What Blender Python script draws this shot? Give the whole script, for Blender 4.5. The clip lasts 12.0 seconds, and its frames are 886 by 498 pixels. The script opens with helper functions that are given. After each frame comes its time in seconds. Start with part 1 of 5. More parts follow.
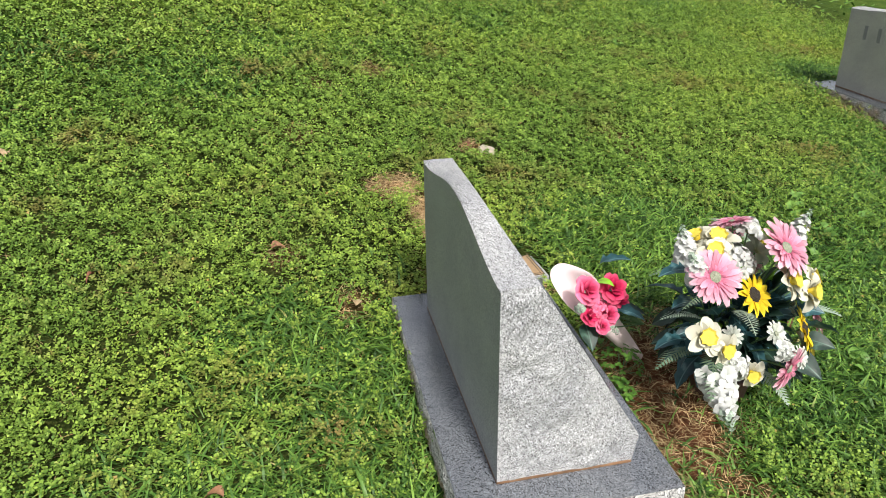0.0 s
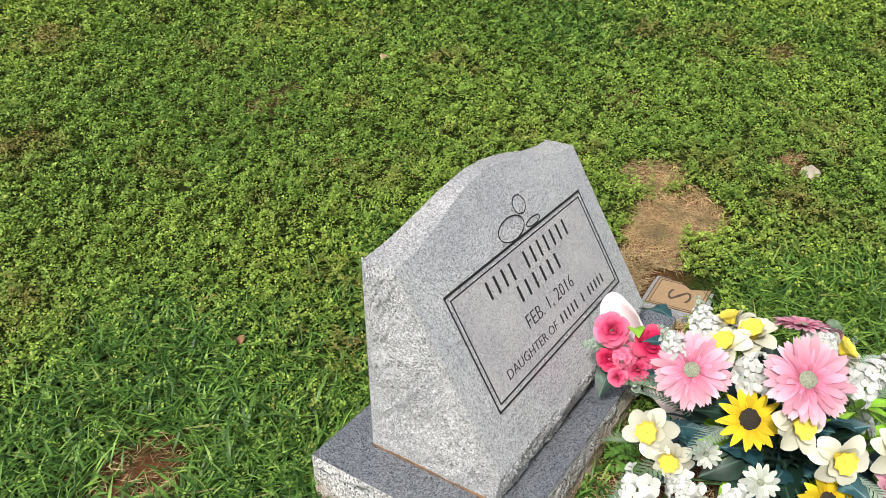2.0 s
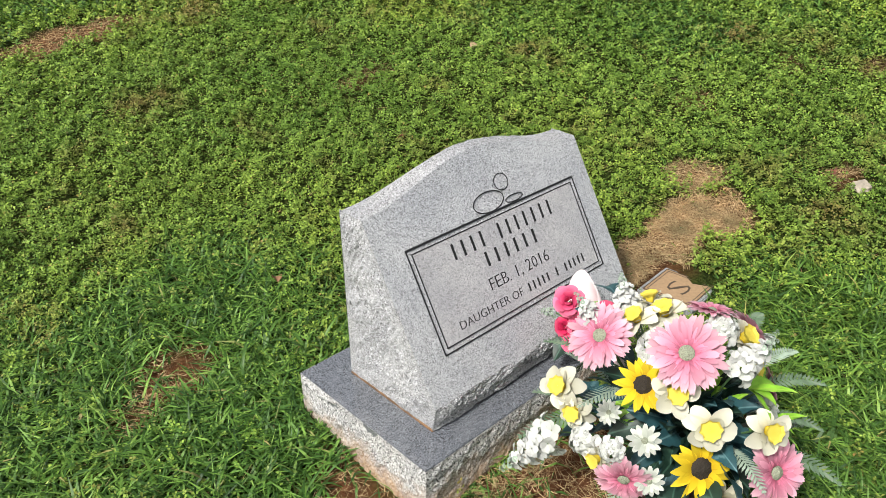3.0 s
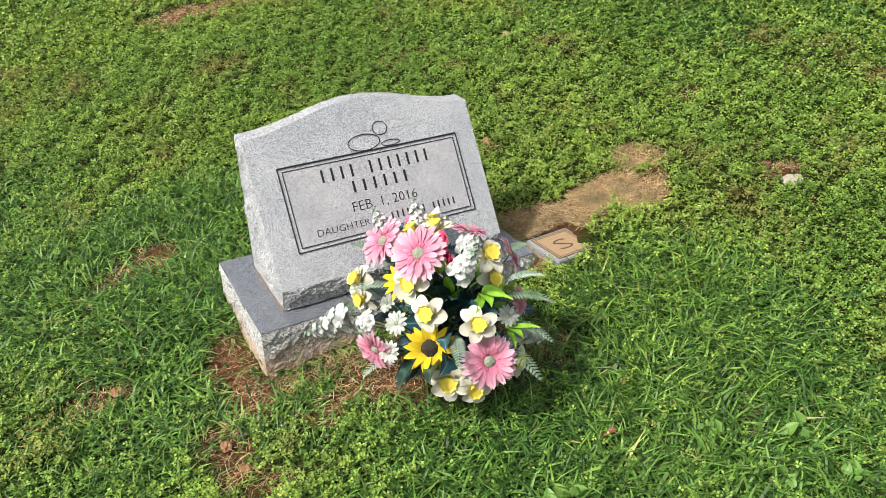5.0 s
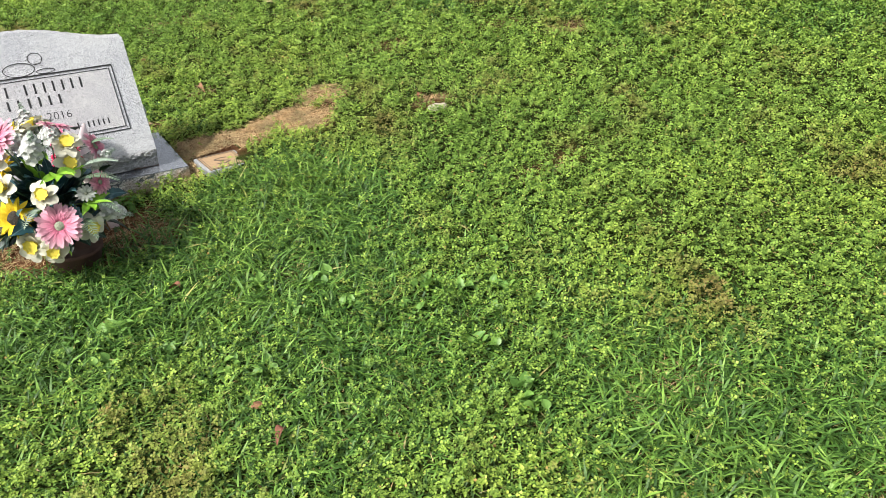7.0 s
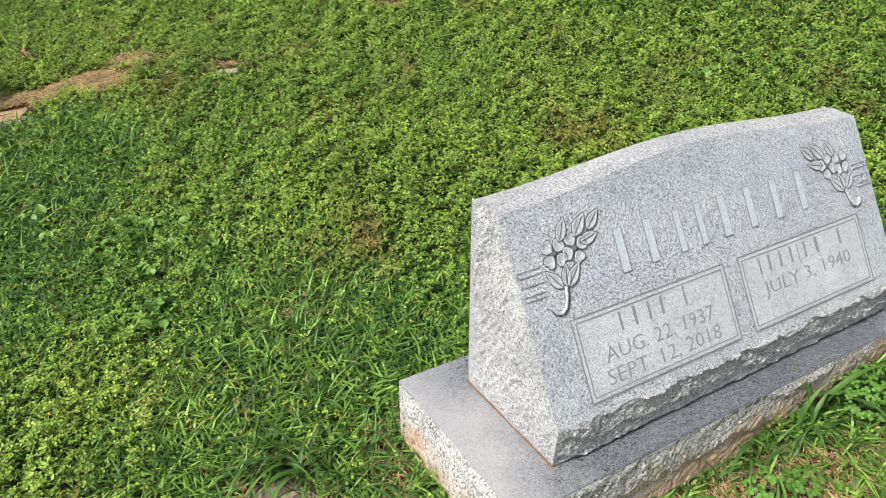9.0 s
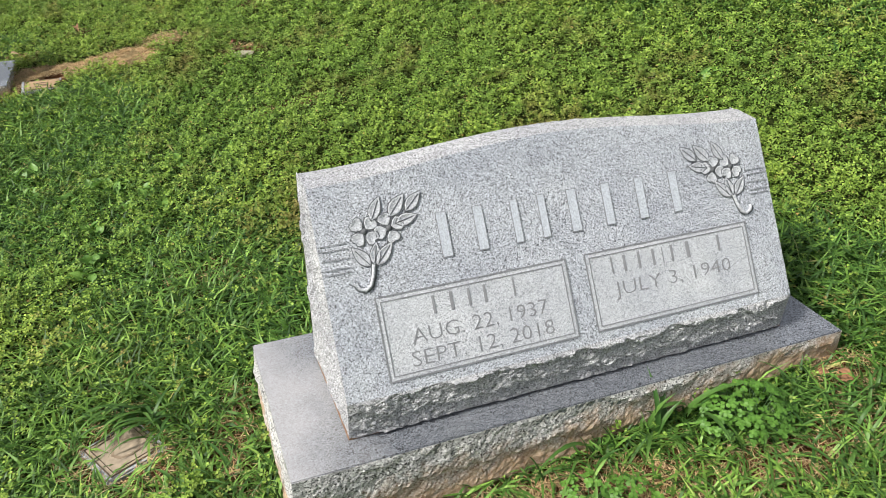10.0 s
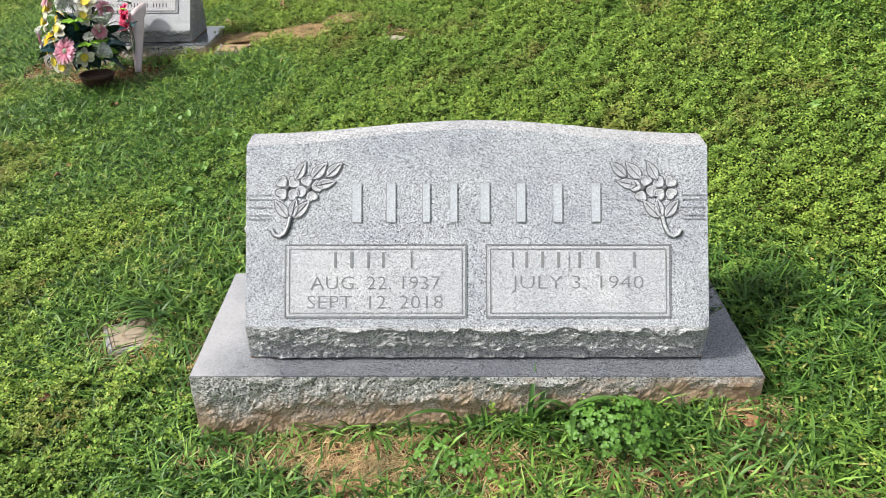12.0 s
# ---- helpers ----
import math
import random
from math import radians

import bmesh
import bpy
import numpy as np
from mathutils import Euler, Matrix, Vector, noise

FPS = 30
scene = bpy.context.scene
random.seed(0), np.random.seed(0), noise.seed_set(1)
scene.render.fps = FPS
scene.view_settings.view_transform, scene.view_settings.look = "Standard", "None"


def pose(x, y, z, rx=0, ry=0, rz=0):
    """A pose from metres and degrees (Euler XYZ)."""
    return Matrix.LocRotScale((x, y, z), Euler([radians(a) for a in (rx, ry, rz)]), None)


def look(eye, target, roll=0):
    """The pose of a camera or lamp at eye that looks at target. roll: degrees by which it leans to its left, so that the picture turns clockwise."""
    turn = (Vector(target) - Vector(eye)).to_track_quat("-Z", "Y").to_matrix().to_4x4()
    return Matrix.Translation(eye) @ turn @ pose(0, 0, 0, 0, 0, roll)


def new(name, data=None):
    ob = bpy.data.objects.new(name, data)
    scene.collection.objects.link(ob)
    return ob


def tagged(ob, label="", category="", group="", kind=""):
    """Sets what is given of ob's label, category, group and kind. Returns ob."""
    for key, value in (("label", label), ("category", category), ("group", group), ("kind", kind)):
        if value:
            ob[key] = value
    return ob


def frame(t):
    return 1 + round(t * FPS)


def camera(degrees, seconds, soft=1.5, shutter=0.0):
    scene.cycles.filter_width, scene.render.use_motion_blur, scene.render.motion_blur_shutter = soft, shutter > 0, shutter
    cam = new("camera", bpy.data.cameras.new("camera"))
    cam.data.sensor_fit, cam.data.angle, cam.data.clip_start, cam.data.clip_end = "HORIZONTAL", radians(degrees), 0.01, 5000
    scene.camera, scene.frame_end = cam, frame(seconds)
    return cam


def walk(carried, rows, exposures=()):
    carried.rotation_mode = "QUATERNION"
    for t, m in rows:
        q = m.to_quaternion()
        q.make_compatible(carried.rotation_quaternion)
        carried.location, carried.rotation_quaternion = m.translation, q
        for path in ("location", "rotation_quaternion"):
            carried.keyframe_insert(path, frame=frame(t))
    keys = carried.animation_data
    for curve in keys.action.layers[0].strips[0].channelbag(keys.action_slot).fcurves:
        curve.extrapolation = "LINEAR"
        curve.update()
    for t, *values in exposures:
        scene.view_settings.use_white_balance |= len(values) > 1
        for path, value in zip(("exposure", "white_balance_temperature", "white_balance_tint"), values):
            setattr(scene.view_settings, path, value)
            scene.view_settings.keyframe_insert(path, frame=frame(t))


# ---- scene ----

cam = camera(60.7, 12.0, soft=0.55)
PATH = [
    (0, (-2.866, 3.036, 1.101), (-1.102, 2.674, 0.231), -0.93),
    (0.5, (-2.838, 2.743, 1.075), (-1.036, 2.648, 0.213), -0.74),
    (1, (-2.824, 2.492, 1.063), (-1.048, 2.833, 0.216), -0.22),
    (1.5, (-2.728, 2.268, 1.06), (-1.092, 3.026, 0.196), -0.3),
    (2, (-2.673, 2.066, 1.112), (-1.218, 3.053, 0.158), -0.4),
    (2.5, (-2.647, 1.821, 1.154), (-1.341, 2.979, 0.177), -0.6),
    (2.7, (-2.643, 1.765, 1.161), (-1.377, 2.965, 0.183), -0.4),
    (4.3, (-2.415, 1.238, 1.196), (-1.545, 2.754, 0.223), -0.7),
    (4.5, (-2.372, 1.141, 1.201), (-1.522, 2.668, 0.227), -0.8),
    (5, (-2.283, 0.934, 1.189), (-1.457, 2.477, 0.221), -0.9),
    (5.5, (-2.12, 0.716, 1.156), (-1.291, 2.262, 0.195), -1.1),
    (6, (-1.96, 0.481, 1.14), (-1.132, 2.03, 0.183), -1.4),
    (6.5, (-1.812, 0.236, 1.121), (-0.940, 1.757, 0.159), -1.40),
    (7, (-1.706, 0.012, 1.110), (-0.783, 1.502, 0.145), -0.88),
    (7.5, (-1.522, -0.182, 1.077), (-0.568, 1.286, 0.110), -0.52),
    (7.7, (-1.457, -0.230, 1.086), (-0.501, 1.231, 0.111), -0.22),
    (9.3, (-0.943, -0.723, 1.058), (-0.099, 0.804, 0.082), 0.0),
    (9.5, (-0.852, -0.783, 1.055), (-0.068, 0.779, 0.082), -0.3),
    (10, (-0.642, -0.875, 1.045), (-0.015, 0.75, 0.063), -0.2),
    (10.5, (-0.438, -1.008, 1.062), (0.065, 0.663, 0.083), -0.3),
    (11, (-0.286, -1.09, 1.08), (0.043, 0.62, 0.096), -0.2),
    (11.5, (-0.146, -1.123, 1.088), (0.005, 0.606, 0.094), -0.1),
    (12, (-0.063, -1.152, 1.09), (-0.066, 0.586, 0.1), -0.1),
]
walk(cam, [(t, look(eye, target, roll)) for t, eye, target, roll in PATH],
     [(0, 0.38), (1, 0.26), (2.5, 0.28), (5, 0.5), (7.2, 0.74), (9.5, 0.45), (10.5, 0.46), (12, 0.62)])

# slope of the lawn
G0, G1, G2, G3, G4, G5 = 0.0388, 0.0843, 0.0874, 0.0074, 0.0159, -0.0005
LESP_N, GRASS_N, STRAW_N = 1400000, 1450000, 400000

# ---- sky and sun: bright, thinly overcast ----
SUN_EL, SUN_AZ = radians(48), radians(262)      # azimuth clockwise from +y
world = bpy.data.worlds.new("sky")
scene.world = world
world.use_nodes = True
wn, wl = world.node_tree.nodes, world.node_tree.links
sky = wn.new("ShaderNodeTexSky")
sky.sky_type, sky.sun_disc = "NISHITA", False
sky.sun_elevation, sky.sun_rotation = SUN_EL, SUN_AZ
sky.air_density, sky.dust_density, sky.ozone_density = 1.0, 5.0, 1.0
haze = wn.new("ShaderNodeHueSaturation")
haze.inputs["Saturation"].default_value = 0.35
wl.new(sky.outputs[0], haze.inputs["Color"])
wl.new(haze.outputs[0], wn["Background"].inputs["Color"])
wn["Background"].inputs["Strength"].default_value = 0.13
sun = new("sun", bpy.data.lights.new("sun", "SUN"))
sun.data.energy, sun.data.angle, sun.data.color = 4.0, radians(7), (1.0, 0.96, 0.9)
sun_way = Vector((math.sin(SUN_AZ) * math.cos(SUN_EL), math.cos(SUN_AZ) * math.cos(SUN_EL), math.sin(SUN_EL)))
sun.matrix_world = look(sun_way * 30, (0, 0, 0))

# ---- materials ----
def material(name, rough=0.6, metal=0.0, spec=0.5):
    m = bpy.data.materials.new(name)
    m.use_nodes = True
    b = m.node_tree.nodes["Principled BSDF"]
    b.inputs["Roughness"].default_value, b.inputs["Metallic"].default_value = rough, metal
    b.inputs["Specular IOR Level"].default_value = spec
    return m, m.node_tree.nodes, m.node_tree.links, b


def ramp(nodes, stops, interpolation="LINEAR"):
    r = nodes.new("ShaderNodeValToRGB")
    r.color_ramp.interpolation = interpolation
    while len(r.color_ramp.elements) < len(stops):
        r.color_ramp.elements.new(0.5)
    for e, (p, c) in zip(r.color_ramp.elements, stops):
        e.position, e.color = p, (*c, 1) if len(c) == 3 else c
    return r


def noise_tex(nodes, links, scale, detail=4, vector=None, rough=0.5):
    n = nodes.new("ShaderNodeTexNoise")
    n.inputs["Scale"].default_value, n.inputs["Detail"].default_value, n.inputs["Roughness"].default_value = scale, detail, rough
    if vector is not None:
        links.new(vector, n.inputs["Vector"])
    return n


def mix(nodes, links, mode, fac, a, b):
    n = nodes.new("ShaderNodeMix")
    n.data_type, n.blend_type = "RGBA", mode
    for socket, v in ((n.inputs[0], fac), (n.inputs[6], a), (n.inputs[7], b)):
        if hasattr(v, "is_output"):
            links.new(v, socket)
        elif isinstance(v, tuple):
            socket.default_value = (*v, 1)
        else:
            socket.default_value = v
    return n.outputs[2]


def bump(nodes, links, b, height, strength, distance):
    n = nodes.new("ShaderNodeBump")
    n.inputs["Strength"].default_value, n.inputs["Distance"].default_value = strength, distance
    links.new(height, n.inputs["Height"])
    links.new(n.outputs[0], b.inputs["Normal"])


def granite(name, tint, rough, contrast=1.0, bumpy=0.0, stain=None, grain=640.0, coat=0.0, pale_end=False):
    """Speckled grey granite: grains of feldspar, quartz and mica. stain: height of a clay stain's ragged edge."""
    m, n, l, b = material(name, rough)
    co = n.new("ShaderNodeTexCoord").outputs["Object"]
    warp = noise_tex(n, l, 300, 3, co)
    add = n.new("ShaderNodeVectorMath")
    add.operation = "MULTIPLY_ADD"
    add.inputs[1].default_value = (0.004,) * 3
    l.new(warp.outputs["Color"], add.inputs[0])
    l.new(co, add.inputs[2])
    cells = n.new("ShaderNodeTexVoronoi")
    cells.inputs["Scale"].default_value = grain
    l.new(add.outputs[0], cells.inputs["Vector"])
    k = contrast
    d = lambda v: tuple(max(0.015, (0.48 + (v - 0.48) * k)) * t for t in tint)
    grains = ramp(n, [(0.0, d(0.08)), (0.1, d(0.12)), (0.2, d(0.33)), (0.5, d(0.47)), (0.75, d(0.6)), (0.95, d(0.8))])
    pick = n.new("ShaderNodeSeparateColor")
    l.new(cells.outputs["Color"], pick.inputs[0])
    l.new(pick.outputs[0], grains.inputs[0])
    fine = noise_tex(n, l, 900, 2, co)
    cloudy = noise_tex(n, l, 9, 4, co)
    cr = ramp(n, [(0.3, (0.86, 0.86, 0.88)), (0.7, (1.08, 1.07, 1.05))])
    l.new(cloudy.outputs[0], cr.inputs[0])
    fr = ramp(n, [(0.3, (0.8, 0.8, 0.8)), (0.7, (1.15, 1.15, 1.15))])
    l.new(fine.outputs[0], fr.inputs[0])
    c = mix(n, l, "MULTIPLY", 1.0, grains.outputs[0], cr.outputs[0])
    c = mix(n, l, "MULTIPLY", 0.7, c, fr.outputs[0])
    if stain is not None:
        sep = n.new("ShaderNodeSeparateXYZ")
        l.new(co, sep.inputs[0])
        ragged = noise_tex(n, l, 14, 6, co, 0.65)
        h = n.new("ShaderNodeMath")
        h.operation = "MULTIPLY_ADD"
        h.inputs[1].default_value = -0.17
        l.new(ragged.outputs[0], h.inputs[0])
        run = n.new("ShaderNodeMath")
        run.operation = "MULTIPLY_ADD"
        run.inputs[1].default_value = -0.075
        l.new(sep.outputs[0], run.inputs[0])
        l.new(sep.outputs[2], run.inputs[2])
        l.new(run.outputs[0], h.inputs[2])
        sr = n.new("ShaderNodeMapRange")
        sr.inputs["From Min"].default_value, sr.inputs["From Max"].default_value = stain + 0.0, stain - 0.06
        l.new(h.outputs[0], sr.inputs["Value"])
        clay = ramp(n, [(0.3, (0.23, 0.12, 0.05)), (0.7, (0.42, 0.28, 0.15))])
        l.new(noise_tex(n, l, 60, 5, co).outputs[0], clay.inputs[0])
        fac = n.new("ShaderNodeMath")
        fac.operation = "MULTIPLY"
        fac.inputs[1].default_value = 0.75
        l.new(sr.outputs[0], fac.inputs[0])
        c = mix(n, l, "MIX", fac.outputs[0], c, clay.outputs[0])
    if pale_end:
        # paler towards the -x end, with a ragged edge
        sep = n.new("ShaderNodeSeparateXYZ")
        l.new(co, sep.inputs[0])
        ragged_x = n.new("ShaderNodeMath")
        ragged_x.operation = "MULTIPLY_ADD"
        ragged_x.inputs[1].default_value = 0.3
        l.new(noise_tex(n, l, 5, 5, co, 0.6).outputs[0], ragged_x.inputs[0])
        l.new(sep.outputs[0], ragged_x.inputs[2])
        pale_mix = n.new("ShaderNodeMapRange")
        pale_mix.inputs["From Min"].default_value, pale_mix.inputs["From Max"].default_value = -0.22, -0.4
        pale_mix.inputs["To Max"].default_value = 0.5
        l.new(ragged_x.outputs[0], pale_mix.inputs["Value"])
        c = mix(n, l, "MIX", pale_mix.outputs[0], c, (0.46, 0.45, 0.45))
    l.new(c, b.inputs["Base Color"])
    if bumpy:
        bump(n, l, b, noise_tex(n, l, 160, 8, co, 0.7).outputs[0], bumpy, 0.004)
    b.inputs["Coat Weight"].default_value = coat
    b.inputs["Coat Roughness"].default_value = 0.06
    return m


GRAN_FACE = granite("granite_steeled_face", (0.780, 0.805, 0.840), 0.28, 0.95)
GRAN_FACE_DARK = granite("granite_polished_face", (0.720, 0.765, 0.830), 0.3, 1.1)
GRAN_BACK_PALE = granite("granite_pale_sawn_back", (0.760, 0.750, 0.720), 0.65, 0.5, 0.15)
GRAN_BACK = granite("granite_sawn_back", (0.560, 0.590, 0.610), 0.55, 0.6, 0.15)
GRAN_ROCK = granite("granite_rock_pitch", (0.650, 0.665, 0.685), 0.75, 1.1, 0.6)
GRAN_ROCK_BASE = granite("granite_rock_pitch_clay_stained", (0.740, 0.745, 0.730), 0.8, 1.2, 0.5, stain=-0.105, grain=420)
GRAN_TOP = granite("granite_polished_base_top", (0.250, 0.270, 0.305), 0.2, 1.15, 0.0, coat=1.0, pale_end=True)
GRAN_FROST = granite("granite_frosted_panel", (0.830, 0.870, 0.920), 0.6, 0.55)
GRAN_FROST_PINK = granite("granite_frosted_panel_cool", (0.740, 0.745, 0.770), 0.6, 0.55)


def plain(name, colour, rough=0.6, var=0.12, scale=60.0, metal=0.0, bumpy=0.0, spec=0.5):
    m, n, l, b = material(name, rough, metal, spec)
    co = n.new("ShaderNodeTexCoord").outputs["Object"]
    r = ramp(n, [(0.3, tuple(c * (1 - var) for c in colour)), (0.7, tuple(min(1, c * (1 + var)) for c in colour))])
    t = noise_tex(n, l, scale, 5, co)
    l.new(t.outputs[0], r.inputs[0])
    l.new(r.outputs[0], b.inputs["Base Color"])
    if bumpy:
        bump(n, l, b, t.outputs[0], bumpy, 0.003)
    return m


BLACK_PAINT = plain("black_lithichrome_paint", (0.012, 0.012, 0.013), 0.5)
# greys with the shade of letter cuts and carved grooves put into the colour
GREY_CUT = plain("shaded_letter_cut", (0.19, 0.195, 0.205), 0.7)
CARVE_LINE = plain("carving_shade", (0.075, 0.08, 0.085), 0.8)
PALE_CUT = plain("pale_letter_cut", (0.4, 0.43, 0.47), 0.7, 0.3, 400)
MORTAR = plain("orange_clay_joint", (0.17, 0.095, 0.05), 0.9, 0.3, 40, 0, 0.5)
TAN_PLAQUE = plain("tan_sandblasted_plaque", (0.3, 0.2, 0.11), 0.7, 0.12, 120)
PLAQUE_LINE = plain("dark_plaque_line", (0.06, 0.04, 0.025), 0.6)


def leafy(name, stops, big, trans=0.3, rough=0.5, per_island=True, spec=0.35, thatch=None):
    """Foliage: colour by leaf and by patch of ground, with light passing through. thatch: colour that some patches fade to."""
    m, n, l, b = material(name, rough, 0.0, spec)
    geo = n.new("ShaderNodeNewGeometry")
    info = n.new("ShaderNodeObjectInfo")
    rnd = geo.outputs["Random Per Island"] if per_island else info.outputs["Random"]
    r = ramp(n, stops)
    l.new(rnd, r.inputs[0])
    patch = noise_tex(n, l, 1.1, 5, geo.outputs["Position"], 0.6)
    pr = ramp(n, big)
    l.new(patch.outputs[0], pr.inputs[0])
    c = mix(n, l, "MULTIPLY", 1.0, r.outputs[0], pr.outputs[0])
    mott = ramp(n, [(0.32, (0.62, 0.68, 0.64)), (0.5, (1.0, 1.0, 1.0)), (0.68, (1.3, 1.24, 1.22))])
    l.new(noise_tex(n, l, 16, 3, geo.outputs["Position"], 0.6).outputs[0], mott.inputs[0])
    c = mix(n, l, "MULTIPLY", 1.0, c, mott.outputs[0])
    if thatch:
        tn = noise_tex(n, l, 2.7, 6, geo.outputs["Position"], 0.7)
        tr = ramp(n, [(0.54, (0, 0, 0)), (0.68, (0.8, 0.8, 0.8))])
        l.new(tn.outputs[0], tr.inputs[0])
        c = mix(n, l, "MIX", tr.outputs[0], c, thatch)
    l.new(c, b.inputs["Base Color"])
    t = n.new("ShaderNodeBsdfTranslucent")
    l.new(c, t.inputs["Color"])
    ms = n.new("ShaderNodeMixShader")
    ms.inputs[0].default_value = trans
    l.new(b.outputs[0], ms.inputs[1])
    l.new(t.outputs[0], ms.inputs[2])
    l.new(ms.outputs[0], n["Material Output"].inputs["Surface"])
    return m


BIG = [(0.32, (0.74, 0.86, 0.8)), (0.5, (1.08, 1.1, 1.1)), (0.68, (1.38, 1.27, 1.15))]
M_CLOVER = leafy("lespedeza_leaf", [(0.0, (0.07, 0.13, 0.021)), (0.5, (0.152, 0.24, 0.036)), (0.9, (0.215, 0.318, 0.054)), (0.985, (0.245, 0.345, 0.074)), (1.0, (0.3, 0.2, 0.07))], BIG, 0.16, 0.55, spec=0.2, thatch=(0.2, 0.135, 0.05))
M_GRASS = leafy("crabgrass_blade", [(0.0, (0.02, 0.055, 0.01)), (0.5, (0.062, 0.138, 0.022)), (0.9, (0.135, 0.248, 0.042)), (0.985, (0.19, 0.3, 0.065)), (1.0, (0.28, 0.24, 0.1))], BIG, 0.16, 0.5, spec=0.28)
M_STRAW = leafy("dead_straw", [(0.0, (0.2, 0.12, 0.055)), (0.5, (0.38, 0.26, 0.13)), (1.0, (0.56, 0.43, 0.24))], [(0.3, (0.8, 0.8, 0.8)), (0.7, (1.1, 1.1, 1.1))], 0.1, 0.8)
M_WEED = leafy("plantain_leaf", [(0.0, (0.1, 0.21, 0.045)), (1.0, (0.17, 0.31, 0.065))], [(0.3, (0.9, 0.95, 0.9)), (0.7, (1.1, 1.05, 1.0))], 0.3, 0.45, False)
M_CLUMP = leafy("bright_clover_leaf", [(0.0, (0.045, 0.13, 0.018)), (1.0, (0.1, 0.22, 0.034))], [(0.3, (0.9, 0.95, 0.9)), (0.7, (1.1, 1.05, 1.0))], 0.3, 0.5)
M_BLADE = leafy("tall_grass_blade", [(0.0, (0.035, 0.095, 0.018)), (1.0, (0.1, 0.2, 0.04))], [(0.3, (0.9, 0.95, 0.9)), (0.7, (1.1, 1.05, 1.0))], 0.3, 0.45, False)

# soil under the lawn: thatch, with bare red clay and straw where the turf is gone
M_SOIL, sn, sl, sb = material("lawn_soil", 1.0, 0.0, 0.05)
s_pos = sn.new("ShaderNodeNewGeometry").outputs["Position"]
s_bare = sn.new("ShaderNodeAttribute")
s_bare.attribute_name = "bare"
s_fine = noise_tex(sn, sl, 120, 6, s_pos, 0.65)
s_th = ramp(sn, [(0.36, (0.008, 0.012, 0.003)), (0.5, (0.022, 0.034, 0.007)), (0.62, (0.05, 0.06, 0.014)), (0.78, (0.09, 0.06, 0.024))])
sl.new(s_fine.outputs[0], s_th.inputs[0])
s_cl = ramp(sn, [(0.3, (0.05, 0.02, 0.011)), (0.55, (0.125, 0.055, 0.026)), (0.75, (0.24, 0.13, 0.065))])
sl.new(noise_tex(sn, sl, 38, 8, s_pos, 0.65).outputs[0], s_cl.inputs[0])
s_turf = sn.new("ShaderNodeAttribute")
s_turf.attribute_name = "turf"
s_gr = ramp(sn, [(0.3, (0.016, 0.036, 0.006)), (0.5, (0.05, 0.088, 0.015)), (0.7, (0.1, 0.128, 0.025))])
sl.new(noise_tex(sn, sl, 7, 8, s_pos, 0.75).outputs[0], s_gr.inputs[0])
s_lawn = mix(sn, sl, "MIX", s_turf.outputs["Fac"], s_th.outputs[0], s_gr.outputs[0])
sl.new(mix(sn, sl, "MIX", s_bare.outputs["Fac"], s_lawn, s_cl.outputs[0]), sb.inputs["Base Color"])
bump(sn, sl, sb, s_fine.outputs[0], 0.9, 0.012)


# ---- the lie of the land ----
def land(x, y):
    """Height of the ground: a gentle slope that rises away and to the right of the stones."""
    x, y = np.asarray(x, float), np.asarray(y, float)
    cx, cy = np.clip(x, -3.5, 3.0), np.clip(y, -1.5, 6.5)
    z = G0 + G1 * cx + G2 * cy + G3 * cx * cx + G4 * cx * cy + G5 * cy * cy
    z = z + 0.05 * np.tanh((x - cx) / 20) * 20 + 0.03 * np.tanh((y - cy) / 20) * 20
    return z + 0.006 * np.sin(3.1 * x + 1.3 * y) + 0.005 * np.sin(-2.3 * x + 4.7 * y + 1) + 0.003 * np.sin(9 * x + 7 * y)


